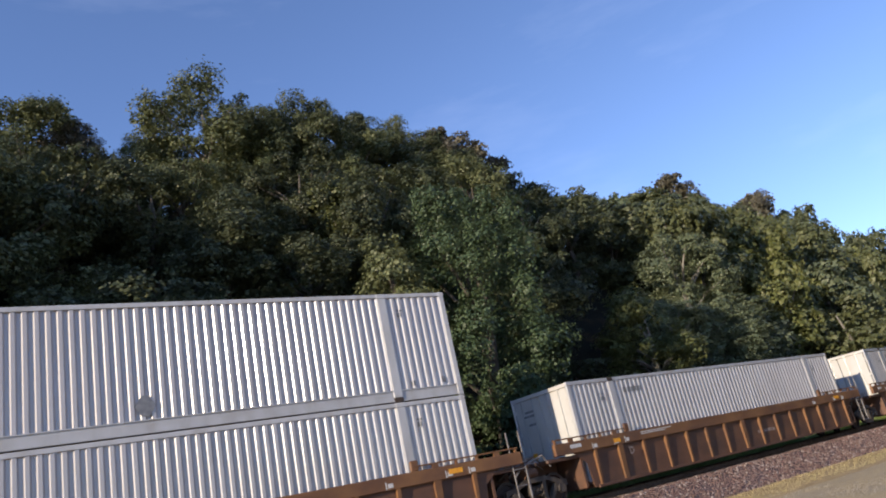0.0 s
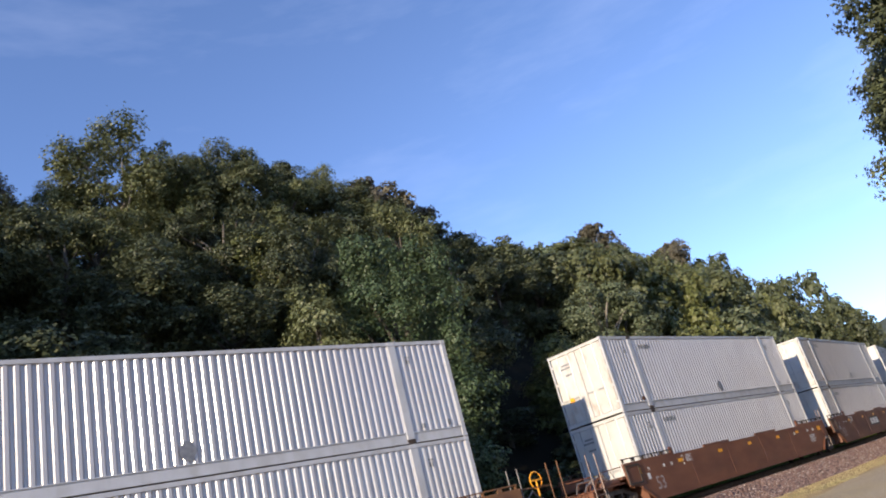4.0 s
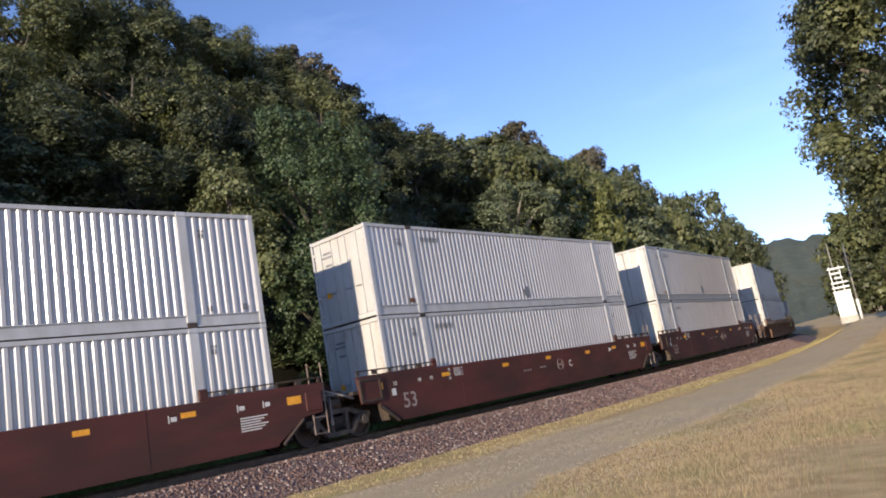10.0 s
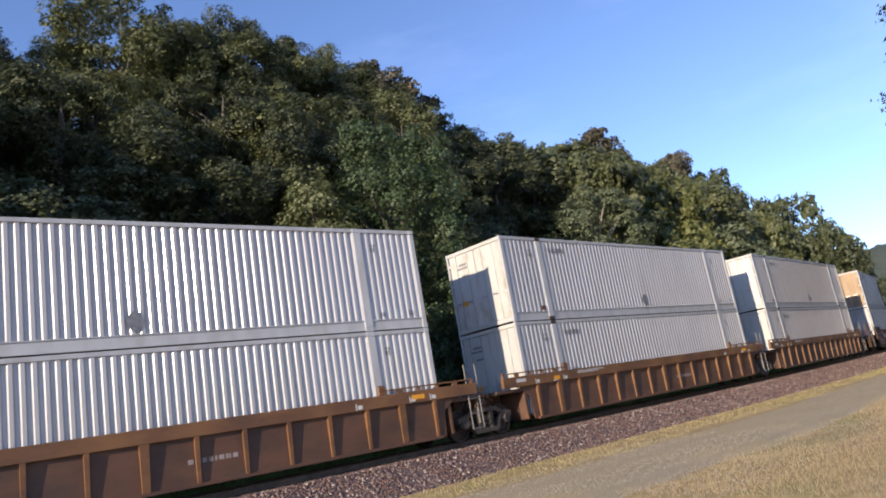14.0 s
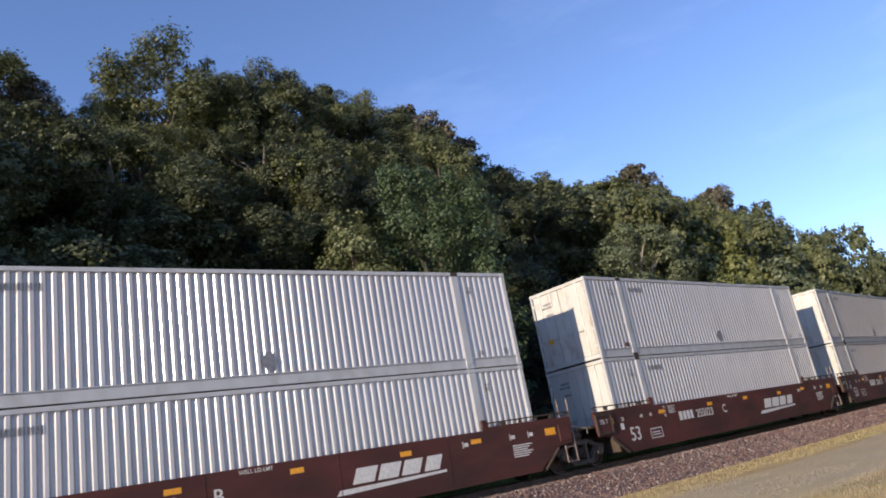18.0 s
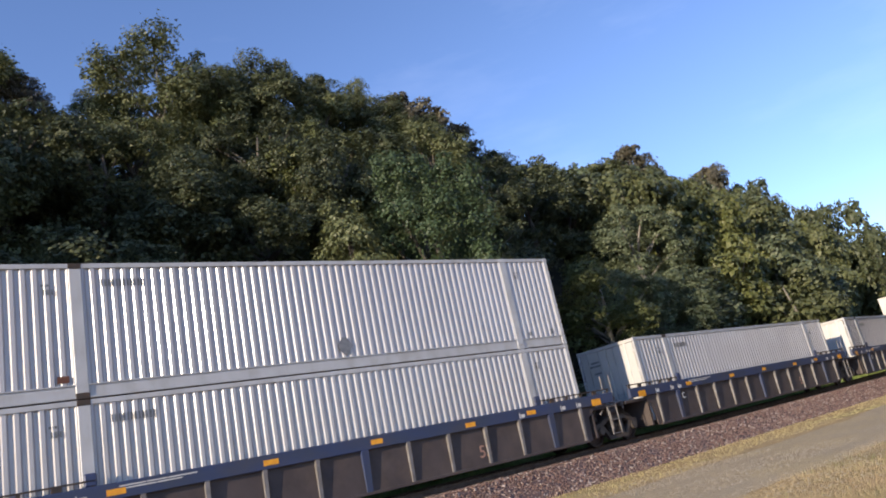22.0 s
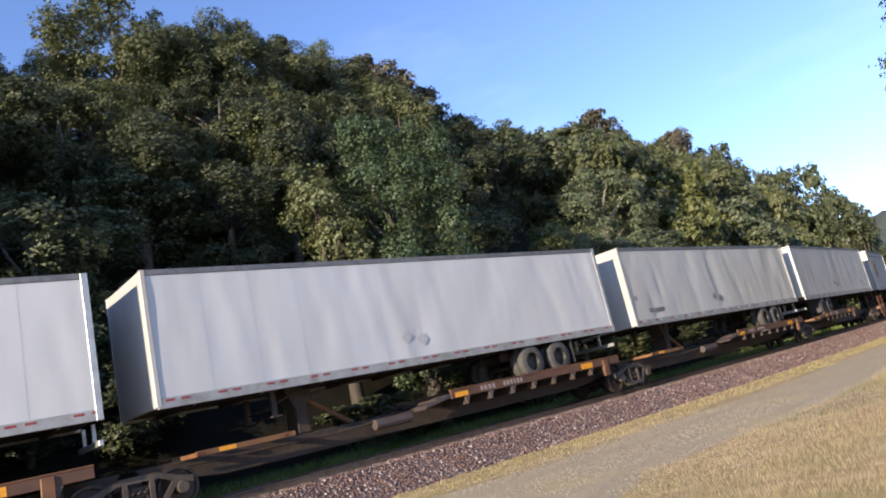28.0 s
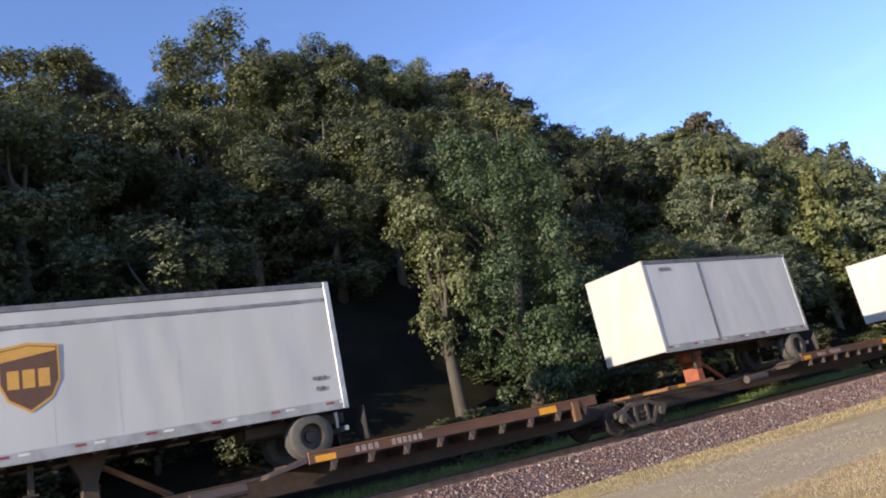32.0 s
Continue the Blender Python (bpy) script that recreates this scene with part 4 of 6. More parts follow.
def container(label, door_mat, seed):
    """A 53-foot container: ribbed sides, rails, posts at the ends and at 40 feet, door end forward, castings, stencils."""
    rng = random.Random(seed)
    c = thing("container", label, "container", "containers of the train")
    posts = [-HALF, -6.1, 6.1, HALF]
    for sign, y in ((-1, -SIDE + 0.02), (1, SIDE - 0.02)):
        b = Build()
        for x0, x1 in ((-HALF + 0.14, -6.22), (-5.98, 5.98), (6.22, HALF - 0.14)):
            g = corrugated(x0, x1, 0.30, CH - 0.10, y, sign)
            b.add(g.v, g.f)
        part("side_panel", b, WHITE, c)
        yo, yi = sign * SIDE, sign * (SIDE - 0.07)
        y0, y1 = min(yo, yi), max(yo, yi)
        part("top_rail", Build().box(-HALF + 0.15, HALF - 0.15, y0, y1, CH - 0.11, CH - 0.004), WHITE_FRAME, c, bevel=0.008)
        yr = yo - sign * 0.028
        part("bottom_rail", Build().beam([(yi, 0.02), (yo, 0.02), (yo, 0.06), (yr, 0.06), (yr, 0.285), (yo, 0.285), (yo, 0.31), (yi, 0.31)][::-sign], -HALF + 0.15, HALF - 0.15), WHITE_FRAME, c)
        for x in posts:
            w0, w1 = (x, x + 0.15) if x == -HALF else (x - 0.15, x) if x == HALF else (x - 0.125, x + 0.125)
            part("post", Build().box(w0, w1, y0 - 0.004, y1 + 0.004, 0.12, CH - 0.12), WHITE_FRAME, c, bevel=0.012)
            for z in (0.0, CH - 0.12):
                part("corner_casting", Build().box(w0 - 0.008, w1 + 0.008, y0 - 0.007, y1 + 0.007, z, z + 0.12), WHITE_FRAME if abs(x) > 7 or rng.random() < 0.5 else GRIME, c, bevel=0.01)
    b = Build()
    n = 44
    for i in range(n):
        a = -HALF + 0.1 + (L53 - 0.2) * i / n
        w = (L53 - 0.2) / n
        b.add([(a, -SIDE + 0.06, CH - 0.03), (a + w * 0.5, -SIDE + 0.06, CH - 0.045), (a + w, -SIDE + 0.06, CH - 0.03),
               (a, SIDE - 0.06, CH - 0.03), (a + w * 0.5, SIDE - 0.06, CH - 0.045), (a + w, SIDE - 0.06, CH - 0.03)], [(0, 1, 4, 3), (1, 2, 5, 4)])
    part("roof", b, WHITE_FRAME, c)
    part("floor", Build().box(-HALF + 0.15, HALF - 0.15, -SIDE + 0.08, SIDE - 0.08, 0.09, 0.2), GRIME, c)
    part("end_wall", Build().box(HALF - 0.09, HALF - 0.02, -SIDE + 0.1, SIDE - 0.1, 0.14, CH - 0.1), WHITE, c)
    # door end
    x = -HALF
    part("door_header", Build().box(x + 0.005, x + 0.12, -SIDE + 0.07, SIDE - 0.07, CH - 0.13, CH - 0.01), DOOR_WHITE, c, bevel=0.01)
    part("door_sill", Build().box(x + 0.005, x + 0.12, -SIDE + 0.07, SIDE - 0.07, 0.04, 0.18), DOOR_WHITE, c, bevel=0.01)
    for y0, y1 in ((-SIDE + 0.11, -0.012), (0.012, SIDE - 0.11)):
        door = part("door", Build().box(x + 0.035, x + 0.09, y0, y1, 0.19, CH - 0.14), door_mat, c, bevel=0.01)
        for u in (0.28, 0.72):
            yy = y0 + (y1 - y0) * u
            part("lock_rod", Build().tube([(x + 0.015, yy, 0.12), (x + 0.015, yy, CH - 0.08)], 0.018, 6), ALU, door)
            part("lock_handle", Build().box(x + 0.0, x + 0.02, yy - 0.02, yy + 0.30, 1.05, 1.10), ALU, door, bevel=0.005)
        for z in (0.45, 1.05, 1.75, 2.45):
            yy = y0 if y0 < -0.5 else y1
            part("hinge", Build().box(x + 0.01, x + 0.05, yy - 0.06, yy + 0.06, z - 0.05, z + 0.05), DOOR_WHITE, door, bevel=0.008)
    b = Build()
    for z, w in ((2.35, 0.42), (2.22, 0.5), (1.95, 0.36)):
        b.box(x + 0.031, x + 0.035, 0.35, 0.35 + w, z, z + 0.07)
    part("door_stencil", b, PLACARD, c, "faded grey stencil lines")
    part("yellow_sticker", Build().box(x + 0.03, x + 0.035, 0.62, 0.86, 0.95, 1.12), YELLOW, c)
    # stencils on the near side
    yb = -SIDE + 0.012
    part("number_mark", bars(Build(), -5.6, CH - 0.52, yb, [0.028, 0.04, 0.028, 0.05, 0.028, 0.028, 0.05, 0.028, 0.04, 0.028, 0.05, 0.028], 0.16, 0.04), DARKMARK, c)
    part("stencil_mark", bars(bars(Build(), -6.75, CH - 0.50, yb, [0.05, 0.05], 0.05, 0.05), -6.72, CH - 0.68, yb, [0.03, 0.05, 0.03], 0.12, 0.04), DARKMARK, c)
    part("stencil_mark", bars(bars(Build(), 6.5, CH - 0.50, yb, [0.05, 0.05], 0.05, 0.05), 6.5, CH - 0.66, yb, [0.05, 0.03], 0.12, 0.04), DARKMARK, c)
    part("stencil_mark", bars(bars(Build(), 6.55, 0.38, yb, [0.03, 0.05], 0.13, 0.04), 7.5, 0.38, yb, [0.04, 0.04], 0.16, 0.03), DARKMARK, c)
    part("service_plate", Build().box(-6.55, -6.33, yb - 0.004, yb, 0.36, 0.50), RUST, c, "small rust-coloured plate")
    pl = [(-0.16, 0.60), (-0.02, 0.38), (0.14, 0.38), (0.28, 0.60), (0.12, 0.82), (0.0, 0.82)]
    part("placard", Build().prism(pl, yb - 0.006, yb), PLACARD, c, "dark grey diamond placard holder")
    return c


CONTAINER_KINDS = [
    container("white ribbed 53-foot container with clean white doors", DOOR_WHITE, 1),
    container("white ribbed 53-foot container with rust-stained doors", DOOR_STAINED, 2),
    container("white ribbed 53-foot container with a rusty tan door end", DOOR_RUSTY, 3),
]
fresh = [True] * 3


def next_container(k):
    if fresh[k]:
        fresh[k] = False
        return CONTAINER_KINDS[k]
    return copy_thing(CONTAINER_KINDS[k], pose(0, 0, 0))


# ---- trucks (bogies) ----
def truck_under(parent, x, label="grimy cast steel truck"):
    """A two-axle truck: cast side frames, springs, wheels with bright rims, axles, bolster."""
    t = part("truck", Build().box(x - 0.22, x + 0.22, -1.0, 1.0, 0.42, 0.66).box(x - 0.3, x + 0.3, -0.35, 0.35, 0.6, 0.74), GRIME, parent, label, bevel=0.02)
    for y in (-1.02, 1.02):
        y0, y1 = y - 0.07, y + 0.07
        # top chord, lower chord, columns and jaws over the axle ends, with open windows between
        b = Build()
        for q in ([(x - 0.42, 0.74), (x + 0.42, 0.74), (x + 0.36, 0.87), (x - 0.36, 0.87)],
                  [(x - 0.80, 0.58), (x - 0.42, 0.74), (x - 0.36, 0.87), (x - 0.86, 0.70)], [(x + 0.42, 0.74), (x + 0.80, 0.58), (x + 0.86, 0.70), (x + 0.36, 0.87)],
                  [(x - 1.14, 0.50), (x - 0.80, 0.58), (x - 0.86, 0.70), (x - 1.14, 0.66)], [(x + 0.80, 0.58), (x + 1.14, 0.50), (x + 1.14, 0.66), (x + 0.86, 0.70)],
                  [(x - 0.46, 0.15), (x + 0.46, 0.15), (x + 0.42, 0.27), (x - 0.42, 0.27)],
                  [(x - 0.46, 0.15), (x - 0.42, 0.27), (x - 0.70, 0.62), (x - 0.82, 0.58)], [(x + 0.42, 0.27), (x + 0.46, 0.15), (x + 0.82, 0.58), (x + 0.70, 0.62)],
                  [(x - 0.32, 0.27), (x - 0.22, 0.27), (x - 0.22, 0.74), (x - 0.32, 0.74)], [(x + 0.22, 0.27), (x + 0.32, 0.27), (x + 0.32, 0.74), (x + 0.22, 0.74)]):
            b.prism(q, y0, y1)
        part("side_frame", b, TRUCK, t)
        b = Build()
        for dx in (-0.13, 0.0, 0.13):
            pts = [(x + dx + 0.05 * math.cos(k * 0.9), y + 0.05 * math.sin(k * 0.9), 0.27 + 0.022 * k) for k in range(16)]
            b.tube(pts, 0.016, 4)
        part("spring", b, TRUCK, t)
        for dx in (-0.89, 0.89):
            part("axle_box", Build().ring(x + dx, y - 0.13 if y < 0 else y + 0.02, y - 0.02 if y < 0 else y + 0.13, 0.457, [(0, 0.0), (0, 0.12), (1, 0.14), (1, 0.0)], 12), TRUCK, t)
    for dx in (-0.89, 0.89):
        part("axle", Build().ring(x + dx, -0.95, 0.95, 0.457, [(0, 0.0), (0, 0.07), (1, 0.07), (1, 0.0)], 10), WHEEL, t)
        for y in (-0.82, 0.70):
            w = part("wheel", Build().ring(x + dx, y, y + 0.12, 0.457, [(0, 0.0), (0.0, 0.12), (0.35, 0.15), (0.35, 0.36), (0, 0.385), (0, 0.448), (1, 0.457), (1, 0.38), (0.6, 0.36), (0.6, 0.15), (1, 0.12), (1, 0)], 22), WHEEL, t, smooth=False)
            part("wheel_rim", Build().ring(x + dx, y - 0.004, y + 0.12, 0.457, [(0, 0.40), (0, 0.452), (0.2, 0.4595)], 22), TREAD, t)
    return t


def ladder_on(parent, x, mat, z0=0.45, z1=2.15, w=0.42, y=-1.40, name="ladder", rungs=2):
    b = Build()
    for dx in (0, w):
        b.tube([(x + dx, y, z0), (x + dx, y, z1)], 0.019, 6)
    for k in range(rungs):
        b.tube([(x, y, z0 + 0.02 + 0.42 * k), (x + w, y, z0 + 0.02 + 0.42 * k)], 0.015, 5)
    return part(name, b, mat, parent)


def coupler_on(parent, x, sign):
    b = Build().box(min(x, x + sign * 0.45), max(x, x + sign * 0.45), -0.09, 0.09, 0.76, 0.96)
    b.box(min(x + sign * 0.4, x + sign * 0.66), max(x + sign * 0.4, x + sign * 0.66), -0.17, 0.15, 0.70, 1.02)
    part("coupler", b, GRIME, parent, bevel=0.03)
    pts = [(x, 0.35, 0.80), (x + sign * 0.2, 0.33, 0.52), (x + sign * 0.45, 0.3, 0.45), (x + sign * 0.66, 0.28, 0.55)]
    part("brake_hose", Build().tube(pts, 0.025, 6), RUBBER, parent)


# ---- well cars ----
def guide_rail(parent, x0, x1, y0, y1, z0, z1, mat):
    """The slim container guide along a sill: a bar on short feet, open between them."""
    b = Build().box(x0, x1, y0, y1, z1 - 0.035, z1)
    n = int((x1 - x0) / 0.62)
    for k in range(n + 1):
        x = x0 + 0.06 + (x1 - x0 - 0.12) * k / n
        w = 0.09 if k % 3 == 1 else 0.035
        b.box(x - w, x + w, y0 + 0.01, y1 - 0.01, z0, z1 - 0.03)
    return part("guide_rail", b, mat, parent)


def end_piping(parent, x, sign, mat, seed):
    """Brake pipes, a slack adjuster and levers over the truck."""
    rng = random.Random(seed)
    for k in range(7):
        y = -1.25 + 0.16 * k
        p = [(x + sign * rng.uniform(0.0, 0.3), y, 1.02 + rng.uniform(0, 0.1)), (x + sign * rng.uniform(0.3, 0.7), y - 0.08, 1.15 + rng.uniform(0, 0.35)),
             (x + sign * rng.uniform(0.8, 1.2), y + 0.1, 1.05 + rng.uniform(0, 0.35)), (x + sign * rng.uniform(1.2, 1.5), y, 0.98)]
        part("brake_pipe", Build().tube(p, rng.choice((0.014, 0.02, 0.03)), 6), mat if k % 2 else PALE_STEEL, parent)
    part("brake_cylinder", Build().tube([(x + sign * 0.5, -1.05, 1.0), (x + sign * 0.95, -1.05, 1.0)], 0.13, 10), mat, parent)
    part("lever", Build().box(x + sign * 0.9 - 0.02, x + sign * 0.9 + 0.02, -1.22, -1.16, 0.45, 1.2), PALE_STEEL, parent)


def well_car(label, style, paint, lower, front_open, rear_open, letter="", number="", seed=1, logo=None):
    """One unit of a well car. style: plate (smooth deep sides) or ribbed. front_open, rear_open: an end of the whole car, with coupler and platform."""
    rng = random.Random(seed)
    c = thing("well_car", label, "rail car", "well cars of the train")
    YS = 1.44
    for sign in (-1, 1):
        yo, yi = sign * YS, sign * (YS - 0.07)
        y0, y1 = min(yo, yi), max(yo, yi)
        if style == "plate":
            poly = [(-7.9, 0.25), (7.9, 0.25), (8.75, 0.80), (9.35, 0.86), (9.45, 1.62), (6.2, 1.66), (6.0, 1.58), (-6.0, 1.58), (-6.2, 1.66), (-9.45, 1.62), (-9.35, 0.86), (-8.75, 0.80)]
            side = part("side_sill", Build().prism(poly, y0, y1), paint, c, bevel=0.012)
            part("bottom_flange", Build().box(-7.9, 7.9, y0 - (0.03 if sign < 0 else 0), y1 + (0.03 if sign > 0 else 0), 0.22, 0.26), paint, side)
            for x0, x1 in ((-9.4, -6.1), (6.1, 9.4)):
                guide_rail(side, x0, x1, y0, y1, 1.64, 1.78, GRIME)
            for x0, x1 in ((-3.6, -1.4), (1.2, 3.4)):
                if paint is RUST:
                    part("guide_lip", Build().box(x0, x1, y0, y1, 1.575, 1.68), paint, side, bevel=0.02)
            for sx in (-1, 1):
                part("end_strut", Build().tube([(sx * 8.72, yo, 0.76), (sx * 8.05, yo + sign * 0.02, 0.24)], 0.045, 6), lower, side)
        else:
            side = part("side_sill", Build().box(-9.35, 9.35, y0 - (0.05 if sign < 0 else 0), y1 + (0.05 if sign > 0 else 0), 1.28, 1.60), paint, c, bevel=0.015)
            yw0, yw1 = (yi - 0.02, yi) if sign < 0 else (yi, yi + 0.02)
            part("web_plate", Build().prism([(-8.05, 0.26), (8.05, 0.26), (8.12, 0.95), (8.6, 1.30), (-8.6, 1.30), (-8.12, 0.95)], yw0, yw1), lower, side)
            part("bottom_flange", Build().box(-7.9, 7.9, y0, y1, 0.23, 0.31), lower, side, bevel=0.01)
            n = 14 if paint is ORANGE else 12
            for k in range(n + 1):
                x = -7.75 + 15.5 * k / n
                big_post = k in (1, n - 1, n // 2)
                w = 0.10 if big_post else 0.05
                ribm = paint if big_post or paint is not BLUE else PALE_STEEL
                ya, yb2 = (yo - 0.045, yi) if sign < 0 else (yi, yo + 0.045)
                tb = 0.05 if sign < 0 else -0.05
                vs = [(x - w, ya, 1.29), (x + w, ya, 1.29), (x + w * 0.8, ya + tb, 0.27), (x - w * 0.8, ya + tb, 0.27),
                      (x - w, yb2, 1.29), (x + w, yb2, 1.29), (x + w * 0.8, yb2, 0.27), (x - w * 0.8, yb2, 0.27)]
                if sign > 0:
                    vs = vs[4:] + vs[:4]
                part("rib", Build().add(vs, [(3, 2, 1, 0), (4, 5, 6, 7), (0, 1, 5, 4), (1, 2, 6, 5), (2, 3, 7, 6), (3, 0, 4, 7)]), ribm, side)
            for x0, x1 in ((-9.3, -6.0), (6.0, 9.3)):
                guide_rail(side, x0, x1, y0, y1, 1.59, 1.73, paint if paint is ORANGE else GRIME)
        for x in (-6.1, 6.1):
            part("lock_stand", Build().box(x - 0.12, x + 0.12, min(yi, yo), max(yi, yo), 1.60, 1.86), paint, side, bevel=0.03)
    # well floor, bulkheads and end decks
    b = Build()
    for k in range(9):
        x = -7.6 + 15.2 * k / 8
        b.box(x - 0.15, x + 0.15, -1.38, 1.38, 0.27, 0.40)
    for y in (-0.9, 0.9):
        b.box(-8.1, 8.1, y - 0.12, y + 0.12, 0.25, 0.34)
    part("well_floor", b, lower, c)
    for x in (-7.6, 7.6):
        part("container_seat", Build().box(x - 0.45, x + 0.45, -1.36, -0.9, 0.36, 0.43).box(x - 0.45, x + 0.45, 0.9, 1.36, 0.36, 0.43), lower, c)
    for sx in (-1, 1):
        xa, xb = sorted((sx * 8.28, sx * 8.36))
        part("bulkhead", Build().box(xa, xb, -1.37, 1.37, 0.30, 1.22), lower, c)
        xa, xb = sorted((sx * 8.36, sx * 9.6))
        part("end_deck", Build().box(xa, xb, -1.36, 1.36, 1.14, 1.24).box(xa, xb, -0.38, 0.38, 0.74, 1.14), lower, c, bevel=0.015)
    # marks on the near side
    yb = -YS - (0.0 if style == "plate" else 0.05) - 0.001
    top = 1.40 if style == "plate" else 1.50
    refl = [(-8.9, 0.42), (-5.85, 0.36), (-2.6, 0.36), (0.2, 0.34), (3.2, 0.34), (5.5, 0.36), (8.3, 0.42)]
    if paint is ORANGE:
        refl = [(-6.9, 0.3), (7.0, 0.42)]
    for x, w in refl:
        h = 0.12 if abs(x) < 8 else 0.20
        z = top - 0.02 * (x % 1.7)
        part("reflector", Build().box(x, x + w, yb - 0.004, yb, z - h, z), YELLOW, c)
    b = Build()
    marks = (5.2, 6.9, 7.6) if style == "plate" else (-7.85, -6.9, -6.4, 5.2, 6.9, 7.6)
    if style == "plate":
        for word, x in (("53", -8.05), ("48", -7.0), ("45", -6.45)):
            lettering("lettering_length", word, 0.16, x, yb, top - 0.17, MARK, c)
        for word, z in (("40", 1.42), ("26", 1.28), ("20", 1.14)):
            lettering("lettering_length", word, 0.12, -5.55, yb, z, MARK, c)
        # the dark framed panel at the end of the sill
        part("end_plate", Build().box(-9.36, -8.62, yb - 0.025, yb, 0.95, 1.50), paint, c, "framed plate at the end of the car")
        for x0, x1, z0, z1 in ((-9.40, -8.58, 1.48, 1.54), (-9.40, -8.58, 0.90, 0.96), (-9.40, -9.34, 0.96, 1.48), (-8.64, -8.58, 0.96, 1.48)):
            part("plate_frame", Build().box(x0, x1, yb - 0.05, yb, z0, z1), GRIME, c)
        if number:
            lettering("lettering_plate", "125 T", 0.19, -9.25, yb - 0.025, 1.22, MARK, c)
    for x in marks:
        b.box(x, x + 0.03, yb - 0.003, yb, top - 0.20, top - 0.03)
        b.box(x + 0.06, x + 0.20, yb - 0.003, yb, top - 0.17, top - 0.07)
    part("stencil_mark", b, MARK, c, "small white stencil marks")
    if style == "plate":
        b = Build()
        for k in range(5):
            b.box(-5.25, -5.25 + 0.45 - 0.06 * (k % 2), yb - 0.003, yb, 1.45 - 0.055 * k, 1.475 - 0.055 * k)
        for k in range(6):
            b.box(6.95, 6.95 + 0.75 - 0.1 * (k % 3), yb - 0.003, yb, 1.02 - 0.06 * k, 1.05 - 0.06 * k)
        part("data_stencil", b, MARK, c, "rows of tiny white lettering")
        if number:
                    part("data_plate", Build().box(-6.6, -5.9, yb - 0.003, yb, 0.50, 0.53).box(-6.6, -5.9, yb - 0.003, yb, 0.80, 0.83).box(-6.6, -6.57, yb - 0.003, yb, 0.5, 0.83).box(-5.93, -5.9, yb - 0.003, yb, 0.5, 0.83)
                 .box(-6.5, -6.0, yb - 0.003, yb, 0.6, 0.63).box(-6.5, -6.05, yb - 0.003, yb, 0.68, 0.71), MARK, c)
        lettering("lettering_53", "53", 0.62, -7.75, yb, 0.55, MARK if number else FADED_MARK, c)
        part("pale_card", Build().box(-8.15, -7.98, yb - 0.003, yb, 0.95, 1.15), MARK, c)
        for x in (8.85,):
            part("end_panel", Build().box(x, x + 0.5, yb - 0.02, yb + 0.02, 0.92, 1.42), paint, c, bevel=0.02)
        # weld seams of the side plates
        for x in (-4.9, -1.75, 1.45, 4.7):
            part("weld_seam", Build().box(x - 0.012, x + 0.012, yb - 0.006, yb, 0.30, 1.54), paint, c)
        if paint is MAROON and not number:
            ring = [(1.12 + 0.20 * math.cos(a * 0.4488), yb - 0.002, 1.02 + 0.20 * math.sin(a * 0.4488)) for a in range(15)]
            part("emblem", Build().tube(ring, 0.012, 4), FADED_MARK, c, "faded white circle emblem")
            part("emblem_lines", bars(Build(), 1.0, 0.98, yb, [0.05, 0.04, 0.05], 0.08, 0.04), FADED_MARK, c)
            part("stencil_lines", bars(bars(Build(), -1.4, 0.98, yb, [0.09, 0.06, 0.09, 0.12], 0.05, 0.05), -0.3, 1.0, yb, [0.08, 0.08, 0.12], 0.05, 0.05), FADED_MARK, c)
            if letter:
                lettering("lettering_unit", letter, 0.34, 1.75, yb, 0.88, MARK, c)
        if number:
            part("initial_mark", bars(Build(), -4.65, 0.92, yb, [0.20, 0.20, 0.18, 0.16], 0.30, 0.06), MARK, c, "white initials drawn as bars")
            lettering("lettering_number", number, 0.40, -3.5, yb, 0.92, MARK, c)
            if letter:
                lettering("lettering_unit", letter, 0.44, -1.6, yb, 0.92, MARK, c)
            lettering("lettering_limit", "WELL LD LMT", 0.13, -1.0, yb, 1.44, MARK, c)
        if logo == "slanted":
            b = Build()
            for k, w in enumerate((0.60, 0.60, 0.55, 0.48)):
                x = 1.75 + 0.70 * k
                b.prism([(x, 0.80), (x + w, 0.80), (x + w + 0.16, 1.16), (x + 0.16, 1.16)], yb - 0.004, yb)
            b.prism([(1.30, 0.60), (1.6, 0.60), (4.55, 0.70), (4.55, 0.76), (1.4, 0.72)], yb - 0.004, yb)
            part("railway_logo", b, MARK, c, "slanted white block logo with an underline")
        if logo == "panel":
            part("logo_panel", Build().box(-1.15, 1.15, yb - 0.004, yb, 0.72, 1.22), BLACKPAINT, c)
            part("logo_wordmark", bars(Build(), -0.95, 0.80, yb - 0.004, [0.52, 0.52, 0.60], 0.34, 0.12), MARK, c)
        if logo == "numbered":
            part("number_panel", Build().box(1.75, 5.1, yb - 0.004, yb, 0.78, 1.24), BLACKPAINT, c)
            part("initial_mark", bars(Build(), 1.95, 0.86, yb - 0.004, [0.22, 0.18, 0.18, 0.22], 0.30, 0.08), MARK, c)
            lettering("lettering_number", "724614", 0.42, 3.35, yb - 0.004, 0.86, MARK, c)
            lettering("lettering_unit", "B", 0.42, 1.0, yb, 0.80, BLACKPAINT, c)
            b = Build()
